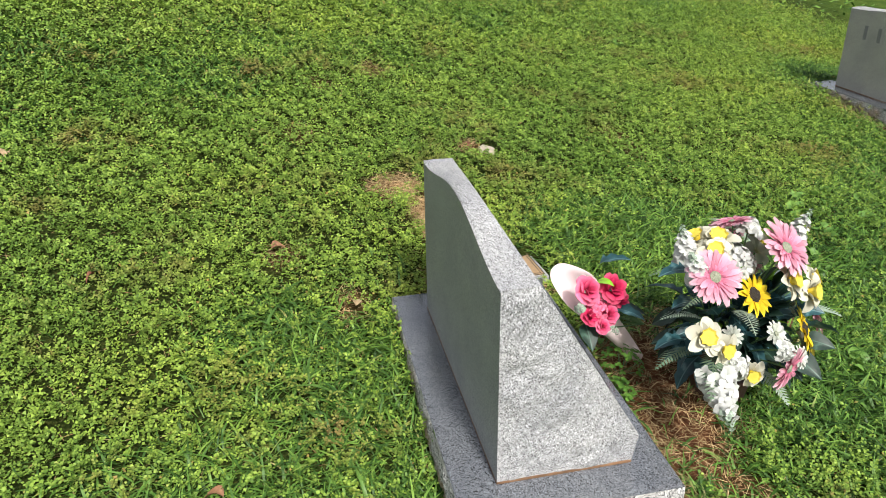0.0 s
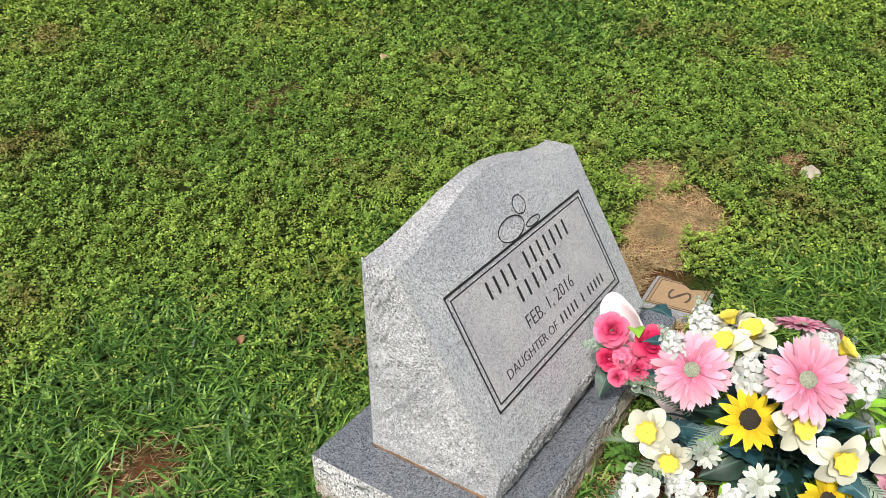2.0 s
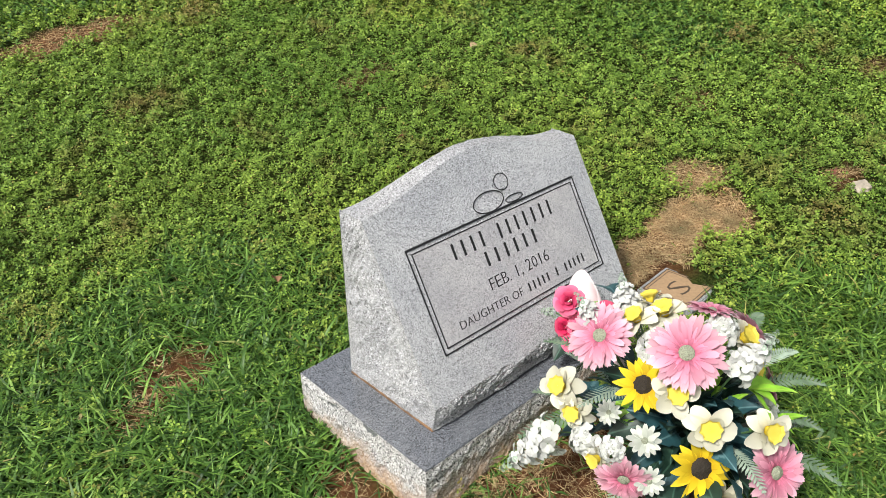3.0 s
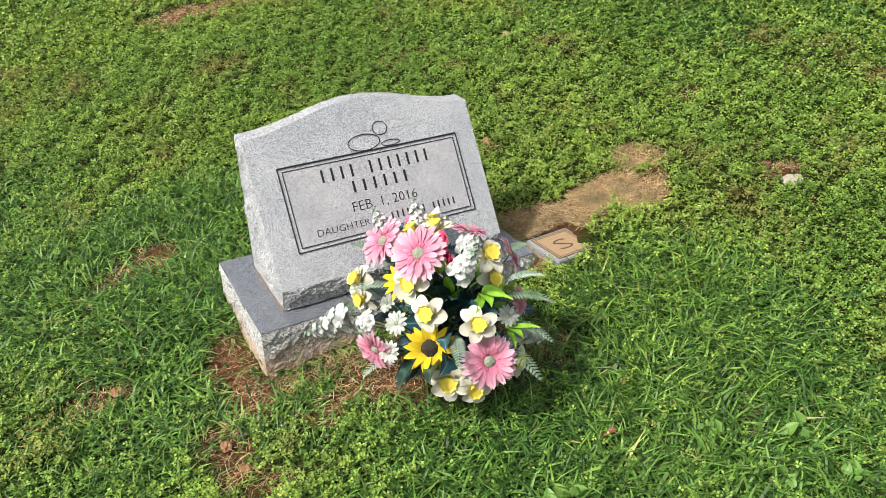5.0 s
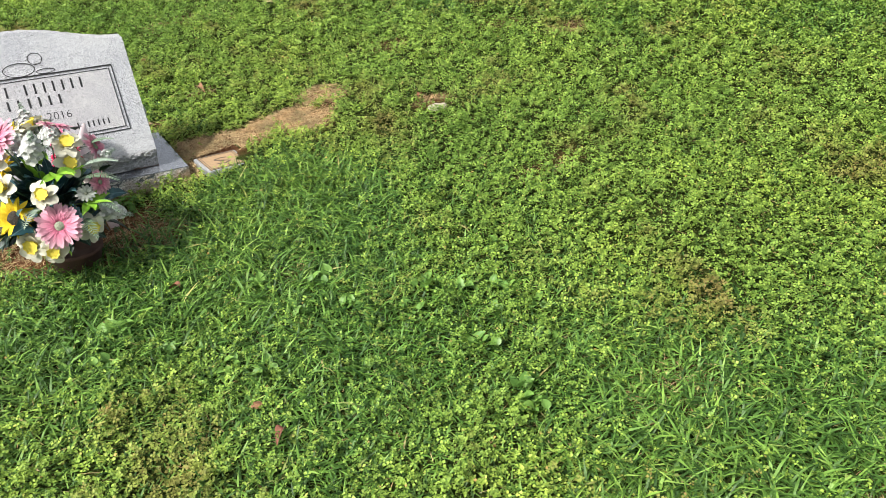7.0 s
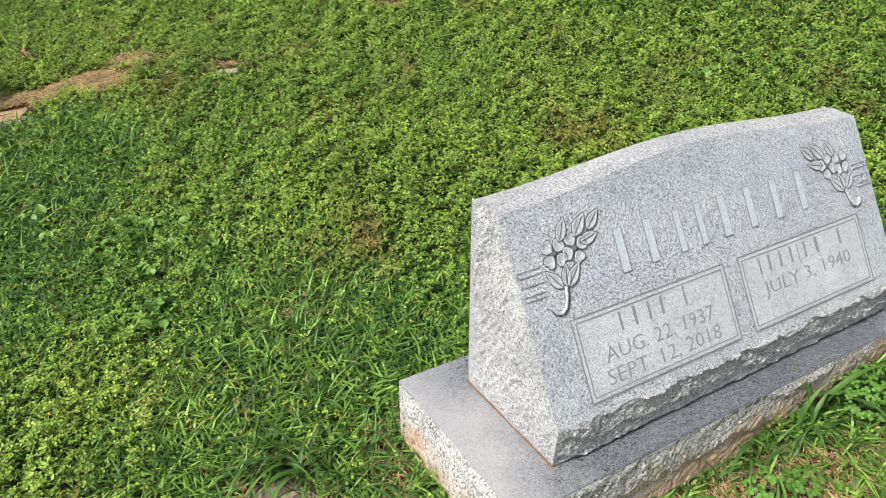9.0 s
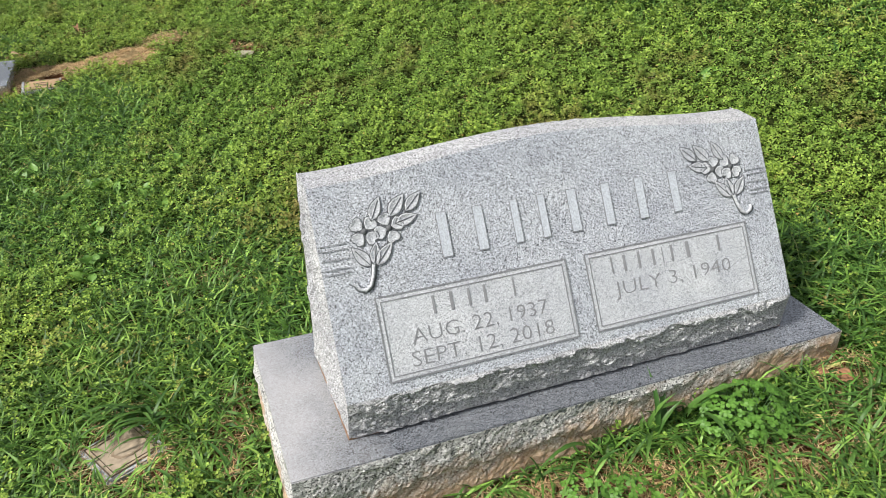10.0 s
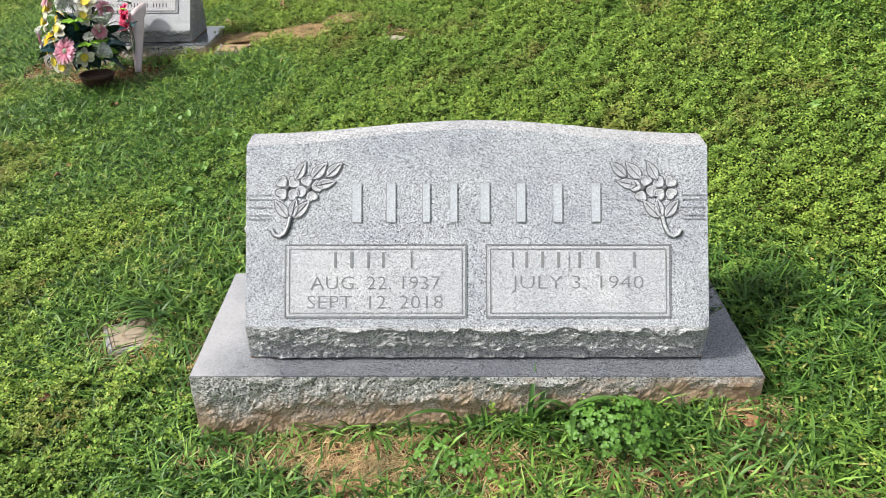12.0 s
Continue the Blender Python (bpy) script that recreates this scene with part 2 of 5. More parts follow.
# bare places: x, y, radius along x, radius along y, strength
BARE = [(-1.6, 2.27, 0.3, 0.13, 1.0), (-1.43, 2.14, 0.17, 0.08, 0.8), (-2.03, 2.52, 0.07, 0.2, 1.0), (-1.86, 2.38, 0.16, 0.045, 0.95),
        (-2.13, 3.13, 0.13, 0.1, 0.9), (-2.23, 3.06, 0.08, 0.06, 0.7), (-2.31, 2.57, 0.1, 0.05, 0.9), (-2.12, 2.24, 0.06, 0.1, 0.9), (-2.05, 2.1, 0.08, 0.04, 0.7),
        (-0.95, 2.6, 0.22, 0.09, 0.95), (-0.73, 2.58, 0.14, 0.1, 0.9), (-1.14, 2.56, 0.07, 0.14, 0.9), (-0.58, 2.72, 0.1, 0.08, 0.8), (-0.27, 2.4, 0.07, 0.05, 0.9),
        (-1.4, 5.6, 0.3, 0.14, 0.95), (-0.34, -0.06, 0.22, 0.05, 0.85), (-0.1, -0.1, 0.24, 0.07, 0.95), (-0.22, -0.15, 0.07, 0.05, 0.9), (0.3, -0.17, 0.26, 0.06, 0.85),
        (0.54, -0.04, 0.07, 0.06, 0.9), (-0.83, 0.35, 0.11, 0.12, 0.8), (-0.62, 0.3, 0.04, 0.16, 0.7), (0.0, 0.43, 0.6, 0.03, 0.7),
        (-0.8, 4.1, 0.14, 0.07, 0.45), (0.6, 2.64, 0.12, 0.05, 0.5), (-0.1, 3.0, 0.1, 0.06, 0.35), (0.4, 2.9, 0.1, 0.07, 0.3), (-1.2, 2.93, 0.1, 0.04, 0.5),
        (-0.2, 1.75, 0.15, 0.06, 0.3), (-1.1, 1.75, 0.08, 0.06, 0.35), (-0.6, 0.85, 0.1, 0.06, 0.35), (0.55, -0.25, 0.15, 0.05, 0.5), (-0.95, 3.1, 0.06, 0.05, 0.5)]


def bare(x, y):
    x, y = np.asarray(x, float), np.asarray(y, float)
    wob = 0.25 * np.sin(23 * x + 11 * y) + 0.2 * np.sin(-31 * y + 17 * x) + 0.15 * np.sin(57 * x - 43 * y)
    b = np.zeros_like(x)
    for px, py, rx, ry, s in BARE:
        d = np.sqrt(((x - px) / rx) ** 2 + ((y - py) / ry) ** 2) + wob * 0.6
        b = np.maximum(b, s * np.clip((1.25 - d) / 0.5, 0, 1))
    return b


# ---- mesh helpers ----
def raw_mesh(name, verts, faces, mat, smooth=False):
    """One mesh from an array of corners and an array of faces, all with the same number of corners."""
    verts, faces = np.asarray(verts, np.float32), np.asarray(faces, np.int32)
    me = bpy.data.meshes.new(name)
    n, k = faces.shape
    me.vertices.add(len(verts))
    me.vertices.foreach_set("co", verts.ravel())
    me.loops.add(n * k)
    me.loops.foreach_set("vertex_index", faces.ravel())
    me.polygons.add(n)
    me.polygons.foreach_set("loop_start", np.arange(0, n * k, k, dtype=np.int32))
    me.polygons.foreach_set("loop_total", np.full(n, k, np.int32))
    me.polygons.foreach_set("use_smooth", np.full(n, smooth))
    me.update(calc_edges=True)
    if mat:
        me.materials.append(mat)
    return me


def part(name, bm, mat, parent, label="", smooth=False, m=None):
    """Link a bmesh or a mesh as one object under a thing or a part."""
    if isinstance(bm, bmesh.types.BMesh):
        me = bpy.data.meshes.new(name)
        for f in bm.faces:
            f.smooth = smooth
        bm.to_mesh(me)
        bm.free()
    else:
        me = bm
    if mat and not me.materials:
        me.materials.append(mat)
    ob = new(name, me)
    ob.parent = parent
    if m is not None:
        ob.matrix_basis = m
    return tagged(ob, label) if label else ob


def thing(name, m, label, category, group=""):
    ob = new(name)
    ob.matrix_basis = m
    return tagged(ob, label, category, group)


def grid_faces(nu, nv, base=0):
    i, j = np.meshgrid(np.arange(nu - 1), np.arange(nv - 1), indexing="ij")
    a = (i * nv + j).ravel() + base
    return np.stack([a, a + nv, a + nv + 1, a + 1], 1)


def fbm(p, octaves=5, seed=0.0):
    return noise.fractal(Vector(p) + Vector((seed, seed * 1.7, -seed)), 0.8, 2.1, octaves)


def rock_grid(corner, u, v, n, nu, nv, depth, seed, edge=0.25, scale=22.0, ledges=0.0, grit=0.16):
    """A rock-pitched face: a grid over corner + s u + t v, broken along n with ledges and chips, true along its edges."""
    corner, u, v, n = (np.array(a, float) for a in (corner, u, v, n))
    verts = []
    for i in range(nu):
        for j in range(nv):
            s, t = i / (nu - 1), j / (nv - 1)
            p = corner + s * u + t * v
            w = min(1.0, s / 0.03, (1 - s) / 0.03) * min(1.0, t / edge, (1 - t) / edge)
            q = p * scale
            h = 0.55 * fbm(q * (1, 1, 1.6), 6, seed) + 0.45 * abs(fbm(q * 0.45, 4, seed + 9))
            if ledges:
                # level flakes, each proud at its foot and cut back under it
                k = p[2] * ledges + 0.75 * fbm(p * (5, 5, 2), 3, seed + 3) + 0.25 * fbm(p * (26, 26, 9), 3, seed + 4)
                saw = k % 1.0
                saw = 1 - saw / 0.86 if saw < 0.86 else (saw - 0.86) / 0.14
                h = 0.75 * (saw - 0.5) + 0.3 * fbm(p * (16, 16, 26), 4, seed) + grit * fbm(p * (90, 90, 130), 4, seed + 7) + 0.15
            verts.append(p + n * depth * w * (0.25 + h) + (u / (np.linalg.norm(u)) * fbm(q, 3, seed + 5) * depth * 0.1 * w))
    return np.array(verts), grid_faces(nu, nv)


def joined(name, pieces, mat, smooth=False):
    vs, fs, k = [], [], 0
    for v, f in pieces:
        vs.append(v)
        fs.append(f + k)
        k += len(v)
    return raw_mesh(name, np.concatenate(vs), np.concatenate(fs), mat, smooth)


def box_bm(sx, sy, sz, at=(0, 0, 0), bevel=0.0):
    bm = bmesh.new()
    bmesh.ops.create_cube(bm, size=1.0, matrix=Matrix.Translation(at) @ Matrix.Diagonal((sx, sy, sz, 1)))
    if bevel:
        bmesh.ops.bevel(bm, geom=bm.edges[:], offset=bevel, segments=2, affect="EDGES")
    return bm


def tube_mesh(name, pts, radius, mat, sides=6, closed=False, taper=None):
    """A round cord along points."""
    pts = [Vector(p) for p in pts]
    n = len(pts)
    vs, fs = [], []
    for i, p in enumerate(pts):
        a = pts[(i - 1) % n] if closed or i else p
        b = pts[(i + 1) % n] if closed or i < n - 1 else p
        d = (b - a).normalized()
        side = d.cross(Vector((0, 0, 1)))
        side = side.normalized() if side.length > 1e-3 else d.cross(Vector((1, 0, 0))).normalized()
        up = side.cross(d)
        r = radius * (taper(i / (n - 1)) if taper else 1.0)
        for k in range(sides):
            an = 2 * math.pi * k / sides
            vs.append(p + side * (r * math.cos(an)) + up * (r * math.sin(an)))
    for i in range(n if closed else n - 1):
        for k in range(sides):
            a, b = i * sides + k, i * sides + (k + 1) % sides
            c, d = ((i + 1) % n) * sides + (k + 1) % sides, ((i + 1) % n) * sides + k
            fs.append((a, b, c, d))
    return raw_mesh(name, vs, fs, mat, True)


def disc(r, h, rings=4, sides=14, rough=0.0, seed=2):
    rd = random.Random(seed)
    vs, fs = [(0, 0, h)], []
    for i in range(1, rings + 1):
        t = i / rings
        for k in range(sides):
            a = 2 * math.pi * (k + 0.5 * (i % 2)) / sides
            vs.append((r * t * math.cos(a), r * t * math.sin(a), h * (1 - t * t) + rd.uniform(-rough, rough)))
    for k in range(sides):
        fs.append((0, 1 + k, 1 + (k + 1) % sides, 0))
    for i in range(rings - 1):
        for k in range(sides):
            a, b = 1 + i * sides + k, 1 + i * sides + (k + 1) % sides
            fs.append((a, a + sides, b + sides, b))
    bm = bmesh.new()
    bv = [bm.verts.new(v) for v in vs]
    for f in fs:
        q = list(dict.fromkeys(f))
        bm.faces.new([bv[i] for i in q])
    me = bpy.data.meshes.new("disc")
    bm.to_mesh(me)
    bm.free()
    for p in me.polygons:
        p.use_smooth = True
    return me


# ---- ground ----
def axis(lo, hi, step, far):
    core = np.arange(lo, hi + step / 2, step)
    out = step * np.cumsum(1.35 ** np.arange(1, 40))
    out = out[out < far]
    return np.concatenate([lo - out[::-1], core, hi + out])


gx, gy = axis(-4.0, 4.0, 0.055, 600), axis(-2.5, 7.5, 0.055, 600)
GX, GY = np.meshgrid(gx, gy, indexing="ij")
GB = bare(GX, GY)
GZ = land(GX, GY) - 0.012 * GB
ground_me = raw_mesh("ground", np.stack([GX.ravel(), GY.ravel(), GZ.ravel()], 1), grid_faces(len(gx), len(gy)), M_SOIL, True)
att = ground_me.attributes.new("bare", "FLOAT", "POINT")
att.data.foreach_set("value", GB.ravel().astype(np.float32))
out = np.maximum(np.abs(GX) - 3.3, np.maximum(-1.3 - GY, GY - 7.8))
att = ground_me.attributes.new("turf", "FLOAT", "POINT")
att.data.foreach_set("value", np.clip((out + 0.5) / 0.8, 0, 1).ravel().astype(np.float32))
tagged(new("ground", ground_me), "sloping lawn soil with bare red clay patches", "ground", kind="structure")


# ---- headstones ----
def stone_text(body, height, width, mat, at, parent, face, label="", spacing=1.0):
    """Letters on a face: set to a cap height and a width, centred at (x, v) of the face's frame."""
    cu = bpy.data.curves.new("lettering", "FONT")
    cu.body, cu.align_x, cu.extrude, cu.resolution_u = body, "CENTER", 0.0006, 2
    cu.offset = -0.014
    cu.space_character = spacing
    tmp = new("lettering", cu)
    dg = bpy.context.evaluated_depsgraph_get()
    me = bpy.data.meshes.new_from_object(tmp.evaluated_get(dg))
    bpy.data.objects.remove(tmp)
    n = len(me.vertices)
    co = np.empty(n * 3, np.float32)
    me.vertices.foreach_get("co", co)
    co = co.reshape(-1, 3)
    lo, hi = co.min(0), co.max(0)
    cap = 0.73
    co[:, 0] = (co[:, 0] - (lo[0] + hi[0]) / 2) * width / (hi[0] - lo[0]) + at[0]
    co[:, 1] = co[:, 1] * height / cap + at[1]
    me.vertices.foreach_set("co", co.ravel())
    bm = bmesh.new()
    bm.from_mesh(me)
    bm.verts.ensure_lookup_table()
    seen = set()
    for v in bm.verts:
        if v in seen:
            continue
        seen.add(v)
        island, todo = [v], [v]
        while todo:
            for e in todo.pop().link_edges:
                for w in e.verts:
                    if w not in seen:
                        seen.add(w)
                        island.append(w)
                        todo.append(w)
        own = {w: k for k, w in enumerate(island)}
        one = bpy.data.meshes.new("letter")
        one.from_pydata([w.co[:] for w in island], [], [[own[w] for w in f.verts] for f in {f for w in island for f in w.link_faces}])
        part("letter", one, mat, parent, label, m=face)
    bm.free()


def letter_bars(spans, v0, v1, mat, parent, face, fill=0.42, label="plain bar where a letter is cut"):
    """Upright bars, one for each letter cut, in the letters' size."""
    for a, b in spans:
        h = (b - a) * fill
        part("letter_bar", box_bm(h, v1 - v0, 0.0008, ((a + b) / 2, (v0 + v1) / 2, 0.0004)), mat, parent, label, m=face)


def frame_lines(x0, x1, v0, v1, wide, mat, parent, face, name="border_line", z=0.0008, label="", top_wide=None):
    vs, fs = [], []
    tw = top_wide or wide
    for a, b, c, d in ((x0, x1, v1 - tw, v1), (x0, x1, v0, v0 + wide), (x0, x0 + wide, v0 + wide, v1 - tw), (x1 - wide, x1, v0 + wide, v1 - tw)):
        k = len(vs)
        for h in (0.0, z):
            vs += [(a, c, h), (b, c, h), (b, d, h), (a, d, h)]
        fs += [(k + 4, k + 5, k + 6, k + 7), (k, k + 1, k + 5, k + 4), (k + 1, k + 2, k + 6, k + 5), (k + 2, k + 3, k + 7, k + 6), (k + 3, k, k + 4, k + 7)]
    return part(name, raw_mesh(name, vs, fs, mat), mat, parent, label, m=face)


def face_panel(x0, x1, v0, v1, mat, parent, face, label):
    bm = box_bm(x1 - x0, v1 - v0, 0.0008, ((x0 + x1) / 2, (v0 + v1) / 2, 0.0))
    return part("frosted_panel", bm, mat, parent, label, m=face)


def headstone(at, yaw, label, die, base, mats, seed, crest, shoulder):
    """A slant stone on its base. die: x0, x1, y_front, y_lip, z_lip, y_top, z_top, y_back; base: half width, depth, drop.
    All heights from the base's top. Returns the thing and its slanted face's frame."""
    x0, x1, yf, yl, zl, yt, zt, yb = die
    m_face, m_back, m_rock, m_base, m_top = mats
    st = thing("headstone", pose(*at, 0, 0, yaw), label, "headstone", "headstones on the lawn")
    hw, dp, drop = base
    # base: polished top, four broken sides
    top = box_bm(2 * hw, dp, 0.03, (0, dp / 2, -0.0155), 0.002)
    b_ob = part("base", top, m_top, st, "polished grey granite base top")
    sides = []
    for c, u, n, k in (((-hw, 0, -drop), (2 * hw, 0, 0), (0, -1, 0), 110), ((hw, 0, -drop), (0, dp, 0), (1, 0, 0), 44),
                       ((hw, dp, -drop), (-2 * hw, 0, 0), (0, 1, 0), 90), ((-hw, dp, -drop), (0, -dp, 0), (-1, 0, 0), 44)):
        sides.append(rock_grid(c, u, (0, 0, drop - 0.002), n, k * 2, 46, 0.007, seed + len(sides), 0.06, 34, 15, 0.28))
    part("base_side", joined("base_side", sides, m_base), m_base, b_ob, "rock-pitched base sides stained with red clay")
    # die body
    nx = 61
    xs = np.linspace(x0, x1, nx)
    u = np.abs(np.linspace(-1, 1, nx))
    prof = crest * np.cos(np.pi / 2 * np.clip(u * (1 + shoulder), 0, 1)) ** 2
    slope = (yt - yl) / (zt - zl)
    rows = lambda y0, z0, f1: np.stack([np.stack([xs, np.full(nx, y0), np.full(nx, z0)], 1), f1], 1).reshape(-1, 3)
    edge_y, edge_z = yt + slope * prof, zt + prof
    front_top = np.stack([xs, edge_y, edge_z], 1)
    rnd = 0.004
    face_v = rows(yl, zl, front_top)
    back_top = np.stack([xs, np.full(nx, yb), zt + prof - 0.004], 1)
    back_v = rows(yb, 0.0, back_top)
    jag = np.array([[0, 0, 0.0022 * fbm((x * 60, 3, seed), 4)] for x in xs])
    mid = (front_top + back_top) / 2 + (0, 0, rnd) + jag
    top_v = np.stack([front_top, mid - (0, 0.2 * (yb - yt), 0.001), mid + (0, 0.2 * (yb - yt), -0.0), back_top + jag * 0], 1).reshape(-1, 3)
    body = part("slant_face", raw_mesh("slant_face", face_v, grid_faces(nx, 2), m_face), m_face, st, "smooth slanted inscription face")
    part("die_back", raw_mesh("die_back", back_v, grid_faces(nx, 2)[:, ::-1], m_back), m_back, st, "sawn grey granite back")
    part("die_top", raw_mesh("die_top", top_v, grid_faces(nx, 4), m_rock, True), m_rock, st, "pale serpentine top")
    # broken ends
    for side, x in ((-1, x0), (1, x1)):
        nz, ny = 120, 80
        vs = []
        for i in range(nz):
            for j in range(ny):
                t, w = i / (nz - 1), j / (ny - 1)
                z = zt * t
                fy = yl + slope * (z - zl) if z > zl else yf + (yl - yf) * z / zl
                y = fy + (yb - fy) * w
                e = min(1, w / 0.14, (1 - w) / 0.12, t / 0.05, (1 - t) / 0.06)
                q = (x * 7 + 2, (y + 0.5 * z) * 26, (z - 0.3 * y) * 15)
                h = 0.55 * fbm(q, 7, seed + 20 + side) + 0.5 * abs(fbm((q[0], q[1] * 0.35, q[2] * 0.35), 3, seed + 31)) + 0.28 * fbm((q[0], q[1] * 5, q[2] * 3), 5, seed)
                vs.append((x + side * (0.0105 * max(0.0, e) * (0.12 + h) - 0.001), y, z))
        f = grid_faces(nz, ny)
        part("die_end", raw_mesh("die_end", vs, f if side < 0 else f[:, ::-1], m_rock), m_rock, st, "rock-pitched end of the stone")
    # broken front lip
    lip = rock_grid((x0, yf, 0.0), (x1 - x0, 0, 0), (0, yl - yf, zl), (0, -1, 0), 340, 44, 0.010, seed + 50, 0.07, 34, 26, 0.3)
    part("front_lip", raw_mesh("front_lip", *lip, m_rock), m_rock, st, "rock-pitched lip under the face")
    # clay in the joint
    bm = box_bm(x1 - x0 + 0.002, yb - yf + 0.001, 0.005, ((x0 + x1) / 2, (yb + yf) / 2, 0.002), 0.001)
    part("setting_joint", bm, MORTAR, st, "orange clay caught in the joint")
    n = Vector((0, -1, slope)).normalized()
    v = Vector((0, slope, 1)).normalized()
    face = Matrix(((1, 0, 0, 0), (0, v.y, n.y, 0), (0, v.z, n.z, 0), (0, 0, 0, 1)))
    face.translation = (0, yl + slope * (0 - zl), 0)
    face.translation += n * 0.0006
    return st, face, math.sqrt(1 + slope * slope)


# small stone with the drawing above its panel
st1, F1, k1 = headstone((-1.581, 2.432, 0.156), 0.2, "light grey granite slant headstone with black lettering", (-0.313, 0.311, 0.066, 0.056, 0.06, 0.251, 0.385, 0.317),
                        (0.391, 0.394, 0.22), (GRAN_FACE, GRAN_BACK, GRAN_ROCK, GRAN_ROCK_BASE, GRAN_TOP), 11.0, 0.047, 0.0)
# panel: x -0.249 to 0.255, heights 0.128 to 0.314
PX0, PX1, PV0, PV1 = -0.249, 0.255, 0.128 * k1, 0.314 * k1
face_panel(PX0 + 0.012, PX1 - 0.012, PV0 + 0.012, PV1 - 0.012, GRAN_FROST_PINK, st1, F1, "frosted pale inscription panel")
F1 = F1 @ Matrix.Translation((0, 0, 0.0006))
frame_lines(PX0, PX1, PV0, PV1, 0.0028, BLACK_PAINT, st1, F1, top_wide=0.0045, label="black border line")
frame_lines(PX0 + 0.011, PX1 - 0.011, PV0 + 0.011, PV1 - 0.011, 0.0022, BLACK_PAINT, st1, F1, label="black border line")
pw, ph = PX1 - PX0, PV1 - PV0


def spread(a, b, n, gaps=()):
    """Spans of n letters between a and b, with the letters named in gaps left out as spaces."""
    step = (b - a) / n
    return [(a + i * step + 0.12 * step, a + (i + 1) * step - 0.12 * step) for i in range(n) if i not in gaps]


letter_bars(spread(PX0 + 0.19 * pw, PX0 + 0.82 * pw, 12, (4,)), PV1 - 0.27 * ph, PV1 - 0.12 * ph, BLACK_PAINT, st1, F1, 0.28)
letter_bars(spread(PX0 + 0.335 * pw, PX0 + 0.68 * pw, 6), PV1 - 0.46 * ph, PV1 - 0.32 * ph, BLACK_PAINT, st1, F1, 0.28)
stone_text("FEB. 1, 2016", 0.125 * ph, 0.36 * pw, BLACK_PAINT, (PX0 + 0.51 * pw, PV1 - 0.68 * ph), st1, F1, "black lettering reading FEB. 1, 2016")
stone_text("DAUGHTER OF", 0.085 * ph, 0.365 * pw, BLACK_PAINT, (PX0 + 0.3 * pw, PV1 - 0.865 * ph), st1, F1, "black lettering reading DAUGHTER OF")
letter_bars(spread(PX0 + 0.51 * pw, PX0 + 0.9 * pw, 13, (5, 7)), PV1 - 0.865 * ph, PV1 - 0.78 * ph, BLACK_PAINT, st1, F1, 0.36)


def outline(pts, wide, mat, parent, face, name, label):
    """A flat closed line of even width on a face."""
    p = [Vector(a) for a in pts]
    n = len(p)
    vs, fs = [], []
    for i in range(n):
        d = (p[(i + 1) % n] - p[i - 1]).normalized()
        s = Vector((-d.y, d.x)) * wide / 2
        vs += [(p[i].x + s.x, p[i].y + s.y, 0.0008), (p[i].x - s.x, p[i].y - s.y, 0.0008)]
    for i in range(n):
        j = (i + 1) % n
        fs.append((2 * i, 2 * j, 2 * j + 1, 2 * i + 1))
    return part(name, raw_mesh(name, vs, fs, mat), mat, parent, label, m=face)


def oval(cx, cy, rx, ry, n=28, turn=0.0, lobes=0, depth=0.0):
    out = []
    for i in range(n):
        a = 2 * math.pi * i / n
        r = 1 + depth * math.cos(lobes * a)
        x, y = rx * r * math.cos(a), ry * r * math.sin(a)
        out.append((cx + x * math.cos(turn) - y * math.sin(turn), cy + x * math.sin(turn) + y * math.cos(turn)))
    return out


# plain oval shapes in place of the drawing over the panel
LX, LV = PX0 + 0.52 * pw, PV1
outline(oval(LX - 0.022, LV + 0.021, 0.044, 0.021), 0.0026, BLACK_PAINT, st1, F1, "line_drawing", "plain black oval outline")
outline(oval(LX + 0.03, LV + 0.05, 0.02, 0.018), 0.0024, BLACK_PAINT, st1, F1, "line_drawing", "plain black oval outline")
outline(oval(LX + 0.05, LV + 0.008, 0.026, 0.007), 0.0024, BLACK_PAINT, st1, F1, "line_drawing", "plain black oval outline")

# wide stone with two panels
st2, F2, k2 = headstone((0, 0, 0.15), 0.0, "wide blue-grey granite slant headstone with two panels", (-0.45, 0.452, 0.059, 0.052, 0.08, 0.237, 0.382, 0.313),
                        (0.559, 0.385, 0.3), (GRAN_FACE_DARK, GRAN_BACK_PALE, GRAN_ROCK, GRAN_ROCK_BASE, GRAN_TOP), 37.0, 0.028, 0.0)
Fp = F2 @ Matrix.Translation((0, 0, 0.0006))
for a, b in ((-0.374, -0.019), (0.018, 0.378)):
    v0, v1 = 0.095 * k2, 0.217 * k2
    face_panel(a + 0.003, b - 0.003, v0 + 0.003, v1 - 0.003, GRAN_FROST, st2, F2, "frosted pale inscription panel")
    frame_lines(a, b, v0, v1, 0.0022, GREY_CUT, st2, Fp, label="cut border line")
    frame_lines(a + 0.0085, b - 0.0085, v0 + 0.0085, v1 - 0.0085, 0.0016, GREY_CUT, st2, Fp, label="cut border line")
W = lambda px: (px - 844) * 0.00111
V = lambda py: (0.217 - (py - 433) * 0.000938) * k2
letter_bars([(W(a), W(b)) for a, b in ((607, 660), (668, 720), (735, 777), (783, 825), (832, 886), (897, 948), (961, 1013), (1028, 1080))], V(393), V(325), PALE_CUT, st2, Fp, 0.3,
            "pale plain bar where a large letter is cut")
